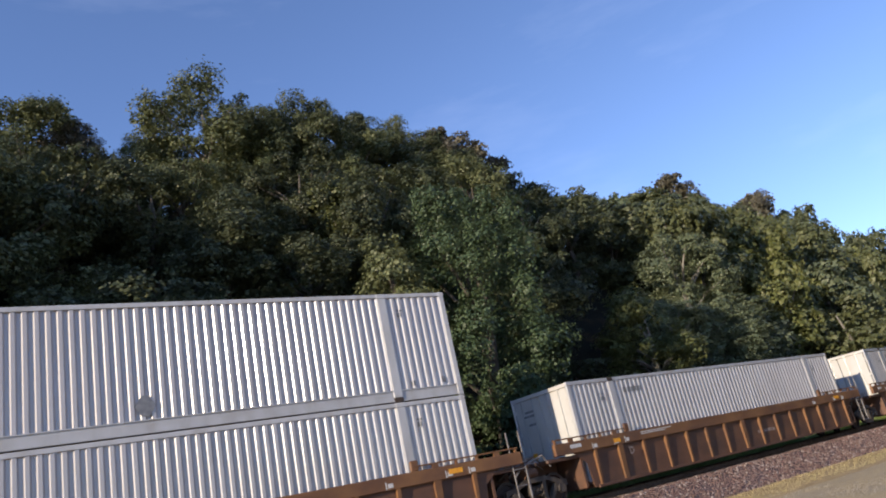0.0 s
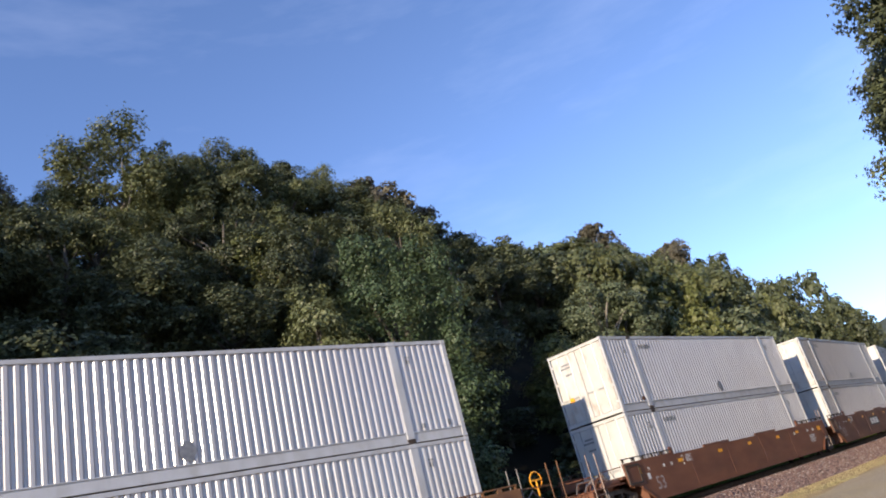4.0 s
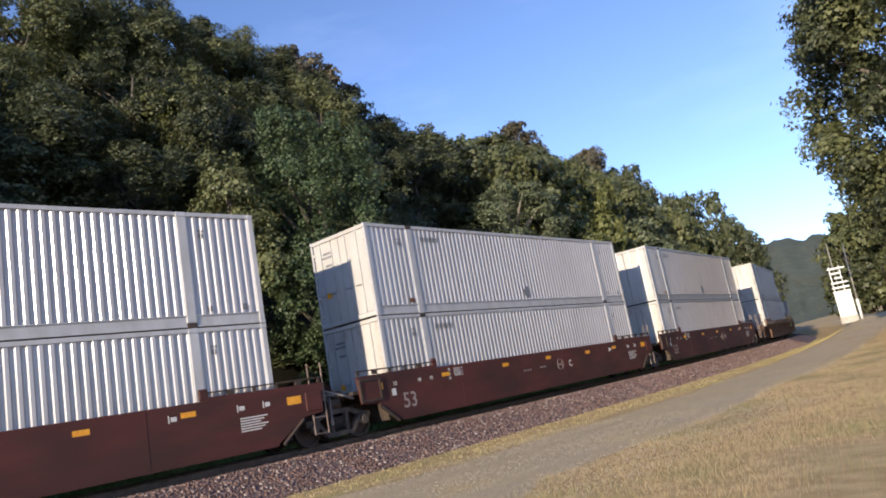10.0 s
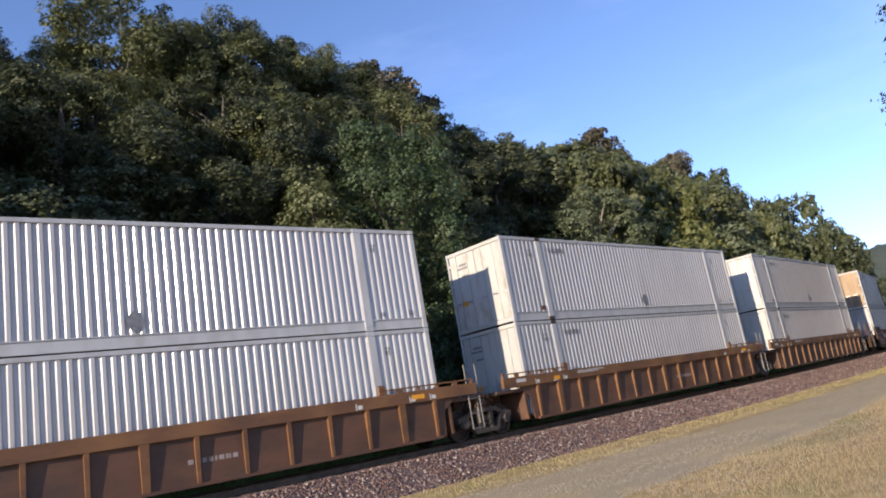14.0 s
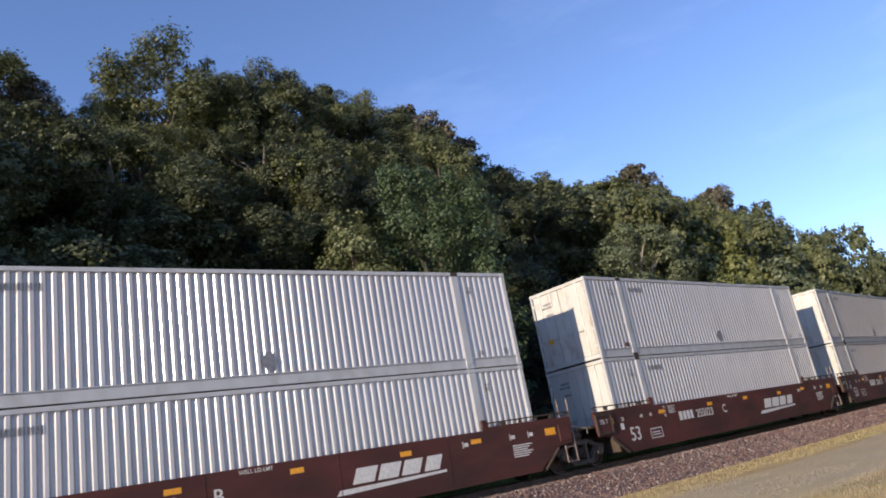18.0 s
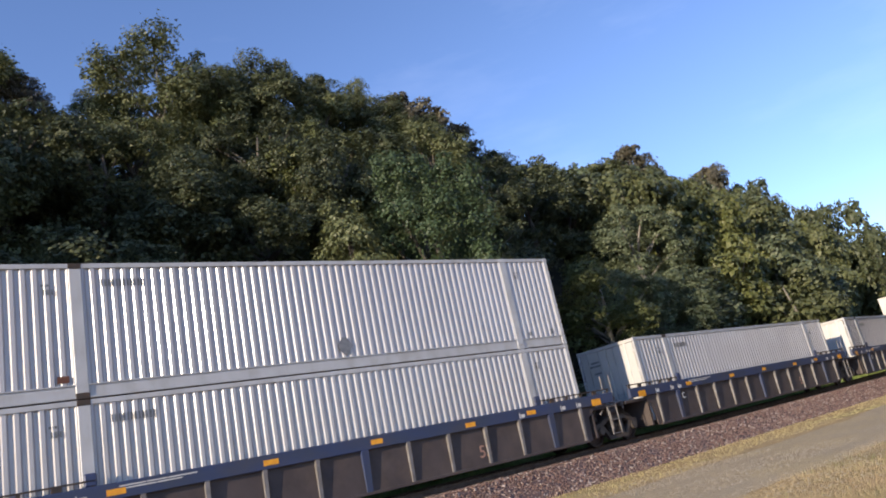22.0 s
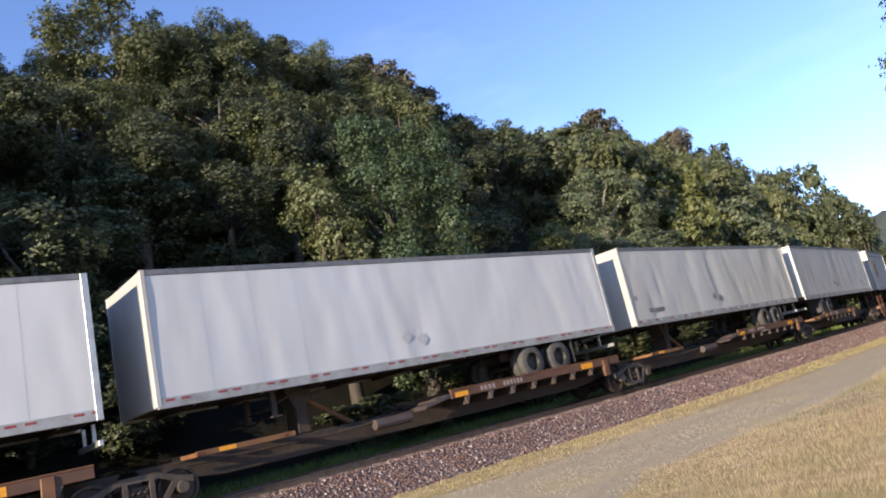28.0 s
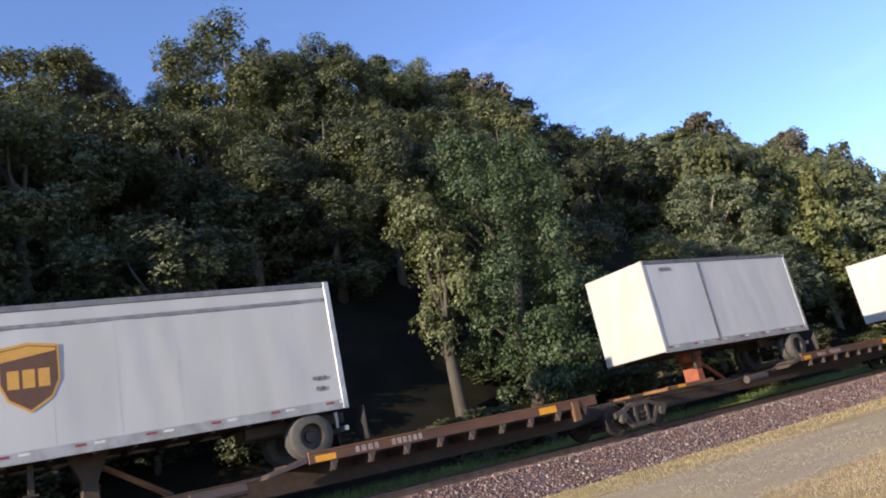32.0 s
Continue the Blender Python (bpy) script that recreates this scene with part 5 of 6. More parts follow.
            for k in range(6):
                cx, cz = -5.8 + 0.72 * k, 0.75 + 0.2 * rng.uniform(-1, 1)
                rx, rz = rng.uniform(0.25, 0.55), rng.uniform(0.15, 0.35)
                a0 = rng.random() * 6
                pts = [(cx + rx * math.cos(a0 + q * 0.45), yb - 0.002, cz + rz * math.sin(a0 + q * 0.5) + 0.02 * q) for q in range(11)]
                b.tube(pts, 0.012, 4)
            part("scrawl_lines", b, GRAFFITI, c, "thin pale chalk scrawl")
    else:
        if letter != "A" and paint is BLUE:
            lettering("lettering_53", "53", 0.46, 3.55, -YS + 0.045, 0.50, SALMON, c)
        if letter:
            lettering("lettering_unit", letter, 0.30, -6.32, yb, 0.95, MARK if paint is BLUE else FADED_MARK, c)
        if paint is not BLUE:
            part("initial_mark", bars(Build(), 0.9, 0.72, -YS + 0.046, [0.12, 0.12, 0.10, 0.10, 0.05, 0.12, 0.12, 0.12], 0.10, 0.04), FADED_MARK, c)
        part("data_stencil", bars(bars(Build(), -5.6, 1.50, yb, [0.5, 0.4, 0.6], 0.025), -5.6, 1.45, yb, [0.7, 0.5], 0.025), MARK, c)
        if paint is ORANGE:
            part("bright_plate", Build().box(-8.75, -8.3, yb - 0.004, yb, 1.42, 1.52), MARK, c)
    # ends
    truck_under(c, -9.95 if not front_open else -9.75)
    ladder_on(c, 9.05, LADDER if style == "plate" else PALE_STEEL, 0.30, 2.15, rungs=3)
    if front_open:
        part("draft_sill", Build().box(-11.35, -9.5, -0.33, 0.33, 0.72, 1.06).box(-11.35, -11.2, -1.3, 1.3, 0.78, 1.0).box(-11.2, -9.5, -1.35, -0.6, 1.0, 1.05), lower, c, bevel=0.015)
        ladder_on(c, -11.25, LADDER if style == "plate" else paint, 0.42, 2.15, 0.5, -1.36, "grab_ladder")
        part("hand_rail", Build().tube([(-10.75, -1.34, 1.05), (-10.75, -1.34, 1.5), (-9.5, -1.36, 1.55)], 0.018, 6).tube([(-11.2, -1.3, 1.45), (-11.2, 1.3, 1.45)], 0.018, 6), paint, c)
        end_piping(c, -9.5, -1, lower, seed)
        if paint is BLUE:
            part("brake_wheel", Build().ring(-10.9, -0.55, -0.51, 1.75, [(0, 0.24), (0.5, 0.27), (1, 0.24)], 16).tube([(-10.9, -0.53, 1.05), (-10.9, -0.53, 1.75)], 0.03, 6).box(-11.1, -10.88, -0.56, -0.50, 1.73, 1.77).box(-10.92, -10.7, -0.56, -0.50, 1.73, 1.77), paint, c)
        b = Build()
        for k in range(5):
            b.tube([(-11.0 + 0.25 * k, -1.0 + 0.1 * k, 1.05), (-10.8 + 0.25 * k, -0.9, 1.25 + 0.06 * (k % 3)), (-10.5 + 0.2 * k, -0.8, 1.1)], 0.025, 5)
        b.tube([(-10.6, -1.2, 1.10), (-9.7, -1.2, 1.10)], 0.11, 8)
        part("brake_gear", b, lower, c)
        coupler_on(c, -11.3, -1)
    else:
        end_piping(c, -9.4, -1, lower, seed)
    if rear_open:
        end_piping(c, 9.5, 1, lower, seed + 50)
        truck_under(c, 9.75)
        part("draft_sill", Build().box(9.5, 11.35, -0.33, 0.33, 0.72, 1.06).box(11.2, 11.35, -1.3, 1.3, 0.78, 1.0).box(9.5, 11.2, -1.35, -0.6, 1.0, 1.05), lower, c, bevel=0.015)
        ladder_on(c, 10.75, LADDER if style == "plate" else paint, 0.42, 2.15, 0.5, -1.36, "grab_ladder")
        part("hand_rail", Build().tube([(9.5, -1.36, 1.55), (10.75, -1.34, 1.5)], 0.018, 6), paint, c)
        if paint is ORANGE:
            part("brake_wheel", Build().ring(10.6, -0.95, -0.91, 1.75, [(0, 0.24), (0.5, 0.27), (1, 0.24)], 16).tube([(10.6, -0.93, 1.05), (10.6, -0.93, 1.75)], 0.03, 6).box(10.36, 10.84, -0.96, -0.90, 1.73, 1.77), YELLOW, c, "yellow hand brake wheel")
        coupler_on(c, 11.3, 1)
    return c


# ---- spine cars and trailers ----
DECK = 1.12


def spine_car(label, a, b_, truck_front, truck_rear, seed=1, open_front=False, open_rear=False, tray=(1.9, 7.9), number=False):
    """A skeleton car from x = a to b_: a box spine, a tyre tray for the trailer's wheels, and a hitch stand."""
    c = thing("spine_car", label, "rail car", "spine cars of the train")
    rng = random.Random(seed)
    part("spine", Build().prism([(a + 0.4, 0.70), (a + 2.2, 0.48), (b_ - 2.2, 0.48), (b_ - 0.4, 0.70), (b_ - 0.2, 1.0), (a + 0.2, 1.0)], -0.28, 0.28), GRIME, c, bevel=0.02)
    x0, x1 = tray
    for sign in (-1, 1):
        y0, y1 = sorted((sign * 1.36, sign * 1.30))
        part("tray_edge", Build().box(x0, x1, y0, y1, DECK - 0.10, DECK + 0.13), RUST_DARK, c, bevel=0.012)
        part("tray_lip", Build().box(x0, x1, y0 - 0.012, y1 + 0.012, DECK + 0.13, DECK + 0.165), ORANGE, c, bevel=0.008)
        yt0, yt1 = sorted((sign * 0.35, sign * 1.30))
        part("tyre_tray", Build().box(x0 - 0.5, x1, yt0, yt1, DECK - 0.06, DECK), GRIME, c)
        part("tray_ramp", Build().prism([(x0 - 1.0, DECK - 0.22), (x0 - 0.02, DECK - 0.06), (x0 - 0.02, DECK + 0.06), (x0 - 0.9, DECK - 0.12)], min(sign * 0.6, sign * 1.34), max(sign * 0.6, sign * 1.34)), GREY_STEEL, c, bevel=0.01)
        n = int((x1 - x0) / 0.95)
        for k in range(n):
            x = x0 + 0.6 + k * 0.95
            part("bracket", Build().prism([(x - 0.03, DECK - 0.32), (x + 0.10, DECK - 0.10), (x - 0.10, DECK - 0.10)], y0 - 0.01, y1 + 0.01), GREY_STEEL, c)
            part("cross_arm", Build().box(x - 0.07, x + 0.07, min(sign * 0.25, sign * 1.3), max(sign * 0.25, sign * 1.3), 0.80, 0.98), GRIME, c)
        part("stake_pocket", Build().box(x1 - 0.95, x1 - 0.70, y0 - 0.04, y1 + 0.02, DECK - 0.45, DECK + 0.10), ORANGE, c, bevel=0.015)
    # hitch stand
    hx = a + 4.4
    part("hitch", Build().prism([(hx - 0.18, 1.0), (hx + 0.18, 1.0), (hx + 0.16, 1.62), (hx + 0.46, 2.28), (hx - 0.46, 2.28), (hx - 0.16, 1.62)], -0.30, 0.30).box(hx - 0.55, hx + 0.5, -0.45, 0.45, 2.24, 2.32), HITCH_RED if seed >= 6 else GRIME, c, bevel=0.02)
    part("hitch_strut", Build().tube([(hx + 1.6, 0, 1.0), (hx + 0.15, 0, 1.95)], 0.07, 8), HITCH_RED if seed >= 6 else ORANGE, c)
    for sign in (-1, 1):
        y0, y1 = sorted((sign * 1.30, sign * 1.22))
        part("side_ledge", Build().box(a + 1.2, a + 3.6, y0, y1, 0.98, 1.10).box(a + 1.2, a + 1.4, min(sign * 0.28, sign * 1.3), max(sign * 0.28, sign * 1.3), 0.98, 1.08)
             .box(a + 3.3, a + 3.5, min(sign * 0.28, sign * 1.3), max(sign * 0.28, sign * 1.3), 0.98, 1.08), ORANGE, c, bevel=0.01)
        part("pipe_run", Build().tube([(a + 1.0, sign * 0.5, 0.86), (a + 5.0, sign * 0.55, 0.82), (a + 7.2, sign * 0.75, 0.92), (x0 - 0.4, sign * 0.8, 0.98)], 0.035, 6), GRIME, c)
        part("air_tank", Build().tube([(a + 6.2, sign * 0.75, 0.80), (a + 7.4, sign * 0.75, 0.80)], 0.14, 10), GREY_STEEL, c)
    yb = -1.362
    part("reflector", Build().box(a + 1.7, a + 2.1, -1.305, -1.30, 1.0, 1.09), YELLOW, c)
    part("reflector", Build().box(x0 + 0.15, x0 + 0.65, yb - 0.004, yb, DECK - 0.08, DECK + 0.06), YELLOW, c)
    part("reflector", Build().box(x1 - 2.1, x1 - 1.5, yb - 0.004, yb, DECK - 0.08, DECK + 0.10), YELLOW, c)
    part("initial_mark", bars(Build(), x0 + 1.15, DECK - 0.04, yb, [0.10, 0.12, 0.12, 0.10], 0.14, 0.05), FADED_MARK, c)
    if number:
        lettering("lettering_number", "554300", 0.20, x0 + 2.05, yb, DECK - 0.04, MARK, c)
    else:
        part("number_mark", bars(Build(), x0 + 2.1, DECK - 0.04, yb, [0.10, 0.10, 0.10, 0.08, 0.10, 0.10], 0.14, 0.05), FADED_MARK, c)
    if truck_front is not None:
        truck_under(c, truck_front)
    if truck_rear is not None:
        truck_under(c, truck_rear)
    if open_front:
        ladder_on(c, a + 0.15, RUST, 0.42, 1.73, 0.50, -1.3, rungs=4)
        part("end_sill", Build().box(a, a + 0.18, -1.3, 1.3, 0.78, 0.98), ORANGE, c, bevel=0.015)
        coupler_on(c, a + 0.1, -1)
    if open_rear:
        ladder_on(c, b_ - 0.75, RUST, 0.42, 1.73, 0.50, -1.3, rungs=4)
        part("end_sill", Build().box(b_ - 0.18, b_, -1.3, 1.3, 0.78, 0.98), ORANGE, c, bevel=0.015)
        part("brake_wheel", Build().ring(b_ - 0.5, -0.6, -0.56, 1.6, [(0, 0.24), (0.5, 0.27), (1, 0.24)], 16).tube([(b_ - 0.5, -0.58, 0.95), (b_ - 0.5, -0.58, 1.6)], 0.03, 6).box(b_ - 0.74, b_ - 0.26, -0.6, -0.56, 1.58, 1.62), ORANGE, c)
        coupler_on(c, b_ - 0.1, 1)
    return c


def trailer_wheel(parent, x, y, sign):
    t = part("tyre", Build().ring(x, y - 0.13, y + 0.13, 0.51, [(0, 0.29), (0, 0.47), (0.12, 0.51), (0.88, 0.51), (1, 0.47), (1, 0.29)], 24), RUBBER, parent, smooth=True)
    a, b = (y - 0.10, y + 0.10) if sign < 0 else (y + 0.10, y - 0.10)
    part("rim", Build().ring(x, a, b, 0.51, [(0, 0.30), (0.75, 0.26), (0.8, 0.14), (0.55, 0.12), (0.5, 0.0)], 18), HUB, t, "dished wheel rim with its inner shade in the colour")
    return t


def trailer(label, length, skin, nose, axles, seed, decor="", rail_top=TOPRAIL, height=4.1):
    """A box trailer: z = 0 under its tyres, x = -length/2 at its nose."""
    rng = random.Random(seed)
    c = thing("trailer", label, "trailer", "trailers of the train")
    h2, w, z0, z1 = length / 2, 1.295, 1.20, height
    n = max(4, round(length / 1.22))
    for sign in (-1, 1):
        b = Build()
        cols = n * 8
        rows = 8
        rough = 3.2 if decor == "lettered" else 2.4 if decor == "lift" else 1.8 if decor == "plain" else 1.0
        vs = []
        for i in range(cols + 1):
            for j in range(rows + 1):
                x = -h2 + 0.06 + (length - 0.12) * i / cols
                z = z0 + (z1 - 0.10 - z0) * j / rows
                dent = rough * (0.015 * noise.noise((x * 0.9 + seed * 7, z * 0.5, sign)) + 0.012 * noise.noise((x * 2.6 + z * 0.5, z * 0.35, seed)) + 0.006 * noise.noise((x * 5.5 - z * 0.9, z * 0.9, seed + 3)))
                dent = min(dent, 0.010)
                edge = 1 if 0 < j < rows and 0 < i < cols else 0
                vs.append((x, sign * (w + dent * edge), z))
        fs = []
        for i in range(cols):
            for j in range(rows):
                q = (i * (rows + 1) + j, (i + 1) * (rows + 1) + j, (i + 1) * (rows + 1) + j + 1, i * (rows + 1) + j + 1)
                fs.append(q if sign < 0 else q[::-1])
        sp = part("side_panel", b.add(vs, fs), skin, c, smooth=True)
        rb = Build()
        for i in range(1, n):
            k = i * 8 * (rows + 1)
            col = [vs[k + j] for j in range(rows + 1)]
            lip = [(x + e, y + sign * 0.0025, z) for x, y, z in col for e in (-0.004, 0.004)]
            rb.add(lip, [(2 * j, 2 * j + 1, 2 * j + 3, 2 * j + 2) if sign < 0 else (2 * j, 2 * j + 2, 2 * j + 3, 2 * j + 1) for j in range(rows)])
        part("panel_seam", rb, SEAM, sp)
        y0, y1 = sorted((sign * (w - 0.02), sign * (w + 0.022)))
        part("top_rail", Build().box(-h2, h2, y0, y1, z1 - 0.13, z1), rail_top, c, bevel=0.01)
        part("bottom_rail", Build().box(-h2, h2, y0, y1, z0 - 0.20, z0 + 0.03), RAIL_GREY, c, bevel=0.01)
    yb = -w - 0.023
    k = int(length / 1.1)
    for i in range(k):
        x = -h2 + 0.35 + (length - 0.7) * i / (k - 1)
        part("reflector_tape", Build().box(x - 0.18, x + 0.02, yb - 0.004, yb, z0 - 0.06, z0 - 0.01), RED, c)
        part("reflector_tape", Build().box(x + 0.16, x + 0.36, yb - 0.004, yb, z0 - 0.06, z0 - 0.01), RED if decor in ("square", "red_flag", "plain") else MARK, c)
    part("roof", Build().box(-h2 + 0.02, h2 - 0.02, -w + 0.02, w - 0.02, z1 - 0.06, z1 - 0.012), ALU, c)
    part("floor", Build().box(-h2 + 0.05, h2 - 0.05, -w + 0.03, w - 0.03, z0 - 0.14, z0), GRIME, c)
    part("nose", Build().box(-h2 - 0.02, -h2 + 0.06, -w, w, z0 - 0.16, z1 - 0.01), nose, c, bevel=0.02)
    for y in (-w, w):
        part("corner_post", Build().box(-h2 - 0.03, -h2 + 0.09, y - 0.028, y + 0.028, z0 - 0.16, z1), nose, c, bevel=0.015)
        part("rear_post", Build().box(h2 - 0.12, h2 + 0.02, y - 0.03, y + 0.03, z0 - 0.20, z1), ALU, c, bevel=0.01)
    for y0, y1 in ((-w + 0.04, -0.01), (0.01, w - 0.04)):
        door = part("door", Build().box(h2 - 0.06, h2, y0, y1, z0, z1 - 0.10), skin, c, bevel=0.01)
        part("lock_rod", Build().tube([(h2 + 0.02, 0.5 * (y0 + y1), z0 + 0.05), (h2 + 0.02, 0.5 * (y0 + y1), z1 - 0.15)], 0.018, 6), ALU, door)
    b = Build()
    for i in range(10):
        x = -h2 + 0.8 + (length - 1.6) * i / 9
        b.box(x - 0.04, x + 0.04, -w + 0.05, w - 0.05, z0 - 0.24, z0 - 0.14)
    part("cross_member_rack", b, GRIME, c)
    # running gear
    xw = h2 - (3.8 if axles == 2 else 0.95)
    part("slider_frame", Build().box(xw - 1.3, xw + 1.1, -0.55, -0.40, z0 - 0.48, z0 - 0.22).box(xw - 1.3, xw + 1.1, 0.40, 0.55, z0 - 0.48, z0 - 0.22), GRIME, c, bevel=0.015)
    for i in range(axles):
        x = xw + (i * 1.3 - 0.65 if axles == 2 else 0)
        part("axle", Build().ring(x, -0.95, 0.95, 0.51, [(0, 0.0), (0, 0.07), (1, 0.07), (1, 0.0)], 10), GRIME, c)
        for y, sign in ((-1.13, -1), (-0.82, -1), (0.82, 1), (1.13, 1)):
            trailer_wheel(c, x, y, sign)
    for y in (-0.95, 0.95):
        part("mud_flap", Build().box(xw + 1.35, xw + 1.375, y - 0.30, y + 0.30, 0.22, z0 - 0.2), BLACKPAINT, c)
    part("bumper", Build().box(h2 - 0.10, h2, -1.15, 1.15, 0.50, 0.62).box(h2 - 0.10, h2 - 0.02, -0.6, -0.5, 0.6, z0 - 0.2).box(h2 - 0.10, h2 - 0.02, 0.5, 0.6, 0.6, z0 - 0.2), ALU, c, bevel=0.01)
    xl = -h2 + 2.9 if length > 10 else -h2 + 2.0
    for y in (-0.75, 0.75):
        leg = part("landing_leg", Build().box(xl - 0.06, xl + 0.06, y - 0.06, y + 0.06, 0.42, z0 - 0.2).box(xl - 0.14, xl + 0.14, y - 0.12, y + 0.12, 0.38, 0.43), GRIME, c, bevel=0.01)
    part("leg_brace", Build().tube([(xl + 0.05, -0.75, 0.7), (xl + 0.9, -0.75, z0 - 0.2)], 0.02, 5).tube([(xl, -0.75, 0.6), (xl, 0.75, 0.6)], 0.025, 5), GRIME, c)
    if decor == "lift":
        part("tank_guard", Build().tube([(-h2 + 5.2, -1.1, z0 - 0.2), (-h2 + 5.2, -1.1, 0.62), (-h2 + 6.6, -1.1, 0.62), (-h2 + 6.6, -1.1, z0 - 0.2)], 0.028, 6), ALU, c)
    yb = -w - 0.013
    if decor == "square":
        part("logo_square", Build().box(-h2 + 2.75, -h2 + 3.30, yb - 0.004, yb, 3.20, 3.75), FADED_RED, c, "red square company mark")
        part("logo_disc", Build().ring(-h2 + 3.02, yb - 0.007, yb - 0.004, 3.48, [(0, 0), (0, 0.22), (1, 0.22)], 20), MARK, c)
        part("logo_wordmark", bars(bars(Build(), -h2 + 3.42, 3.50, yb, [0.09] * 10, 0.17, 0.025), -h2 + 3.42, 3.27, yb, [0.09] * 8, 0.17, 0.025).box(-h2 + 3.42, -h2 + 4.6, yb - 0.003, yb, 3.19, 3.215), PLACARD, c)
        part("number_mark", bars(Build(), -h2 + 2.7, 2.85, yb, [0.1, 0.08, 0.1, 0.1, 0.02, 0.1, 0.1, 0.1, 0.1, 0.1, 0.1], 0.16, 0.025), PLACARD, c)
        for x, z, m in ((7.08, 1.95, PLACARD), (7.62, 1.95, PLACARD), (7.62, 2.2, TRAILER_GREY), (8.13, 1.98, PLACARD)):
            part("placard", Build().prism([(-h2 + x, z - 0.2), (-h2 + x + 0.2, z), (-h2 + x, z + 0.2), (-h2 + x - 0.2, z)], yb - 0.004, yb), m, c)
        xn = -h2 - 0.024
        for y0 in (-0.15, 0.45):
            part("hazard_card", Build().box(xn - 0.003, xn, -y0 - 0.42, -y0, 1.42, 1.86), RUST, c, "faded rust-coloured card on the nose")
            part("card_face", Build().box(xn - 0.006, xn - 0.003, -y0 - 0.34, -y0 - 0.08, 1.5, 1.78), MARK, c)
        part("nose_ring", Build().box(xn - 0.003, xn, 0.55, 0.95, 3.16, 3.22).box(xn - 0.003, xn, 0.55, 0.95, 3.54, 3.60).box(xn - 0.003, xn, 0.55, 0.61, 3.2, 3.56).box(xn - 0.003, xn, 0.89, 0.95, 3.2, 3.56), SEAM, c)
        part("nose_lettering", Build().box(xn - 0.003, xn, -0.75, 0.40, 3.42, 3.52).box(xn - 0.003, xn, -0.55, 0.40, 3.20, 3.30).box(xn - 0.003, xn, -0.60, 0.10, 2.80, 2.88), SEAM, c)
    if decor == "red_flag":
        part("logo_square", Build().prism([(-h2 + 1.9, 2.95), (-h2 + 2.75, 2.95), (-h2 + 2.55, 3.65), (-h2 + 1.75, 3.65)], yb - 0.004, yb), FADED_RED, c, "faded red company mark")
        part("logo_wordmark", bars(bars(bars(Build(), -h2 + 2.85, 3.30, yb, [0.1] * 9, 0.16, 0.03), -h2 + 2.85, 3.10, yb, [0.1] * 7, 0.13, 0.03), -h2 + 2.95, 2.92, yb, [0.09] * 8, 0.12, 0.03), PLACARD, c)
        part("stencil_mark", bars(bars(Build(), -h2 + 4.6, 1.40, yb, [0.1] * 6, 0.10, 0.03), -h2 + 12.6, 1.40, yb, [0.1] * 7, 0.10, 0.03), PLACARD, c)
        part("logo_square", Build().box(-h2 - 0.026, -h2 - 0.021, 0.55, 0.95, 3.2, 3.6), FADED_RED, c)
    if decor == "lettered":
        lettering("lettering_53", "53", 0.24, -h2 + 0.28, yb, 2.0, BLACKPAINT, c)
        part("number_mark", bars(Build(), -h2 + 1.15, 1.48, yb, [0.09, 0.09, 0.07, 0.07, 0.02, 0.08, 0.09, 0.09, 0.09, 0.09, 0.09], 0.16, 0.03), DARKMARK, c)
    if decor in ("lettered", "plain", "lift"):
        for x, z in ((6.9, 1.80), (7.45, 1.70)):
            part("placard", Build().prism([(-h2 + x, z - 0.19), (-h2 + x + 0.19, z), (-h2 + x, z + 0.19), (-h2 + x - 0.19, z)], yb - 0.004, yb), TRAILER_GREY if decor == "plain" else PLACARD, c)
    if decor == "lift":
        lettering("lettering_lift", "LIFT", 0.24, h2 - 2.45, yb, 1.68, BLACKPAINT, c)
        part("arrow", Build().box(h2 - 2.19, h2 - 2.13, yb - 0.003, yb, 1.58, 1.68).prism([(h2 - 2.27, 1.60), (h2 - 2.16, 1.48), (h2 - 2.05, 1.60)], yb - 0.003, yb), BLACKPAINT, c)
        lettering("lettering_size", "53", 0.22, h2 - 1.6, yb, 1.42, BLACKPAINT, c)
        part("hatch_line", Build().box(h2 - 2.0, h2 - 1.3, yb - 0.003, yb, 2.34, 2.355), PLACARD, c)
    if decor == "shield":
        x, z = -h2 + 2.08, 2.62
        k = 0.86
        out = [(x - 0.62, z + 0.72), (x, z + 0.82), (x + 0.62, z + 0.72), (x + 0.62, z - 0.10), (x + 0.45, z - 0.50), (x, z - 0.80), (x - 0.45, z - 0.50), (x - 0.62, z - 0.10)]
        out = [(x + (p - x) * k, z + (q - z) * k) for p, q in out]
        part("shield", Build().prism(out[::-1], yb - 0.004, yb), SHIELD_GOLD, c, "brown and gold shield mark")
        inn = [(x + (px_ - x) * 0.92, z + (pz_ - z) * 0.92) for px_, pz_ in out[::-1]]
        part("shield_field", Build().prism(inn, yb - 0.008, yb - 0.004), SHIELD_BROWN, c)
        part("shield_sweep", Build().prism([(x - 0.48, z + 0.34), (x + 0.48, z + 0.50), (x + 0.48, z + 0.55), (x, z + 0.63), (x - 0.48, z + 0.55)], yb - 0.012, yb - 0.008), SHIELD_GOLD, c)
        part("shield_wordmark", bars(Build(), x - 0.38, z - 0.20, yb - 0.008, [0.20, 0.21, 0.20], 0.36, 0.06), SHIELD_GOLD, c)
        part("stripe", Build().box(-h2 + 0.1, h2 - 0.1, yb - 0.004, yb, z1 - 0.48, z1 - 0.40), PLACARD, c)
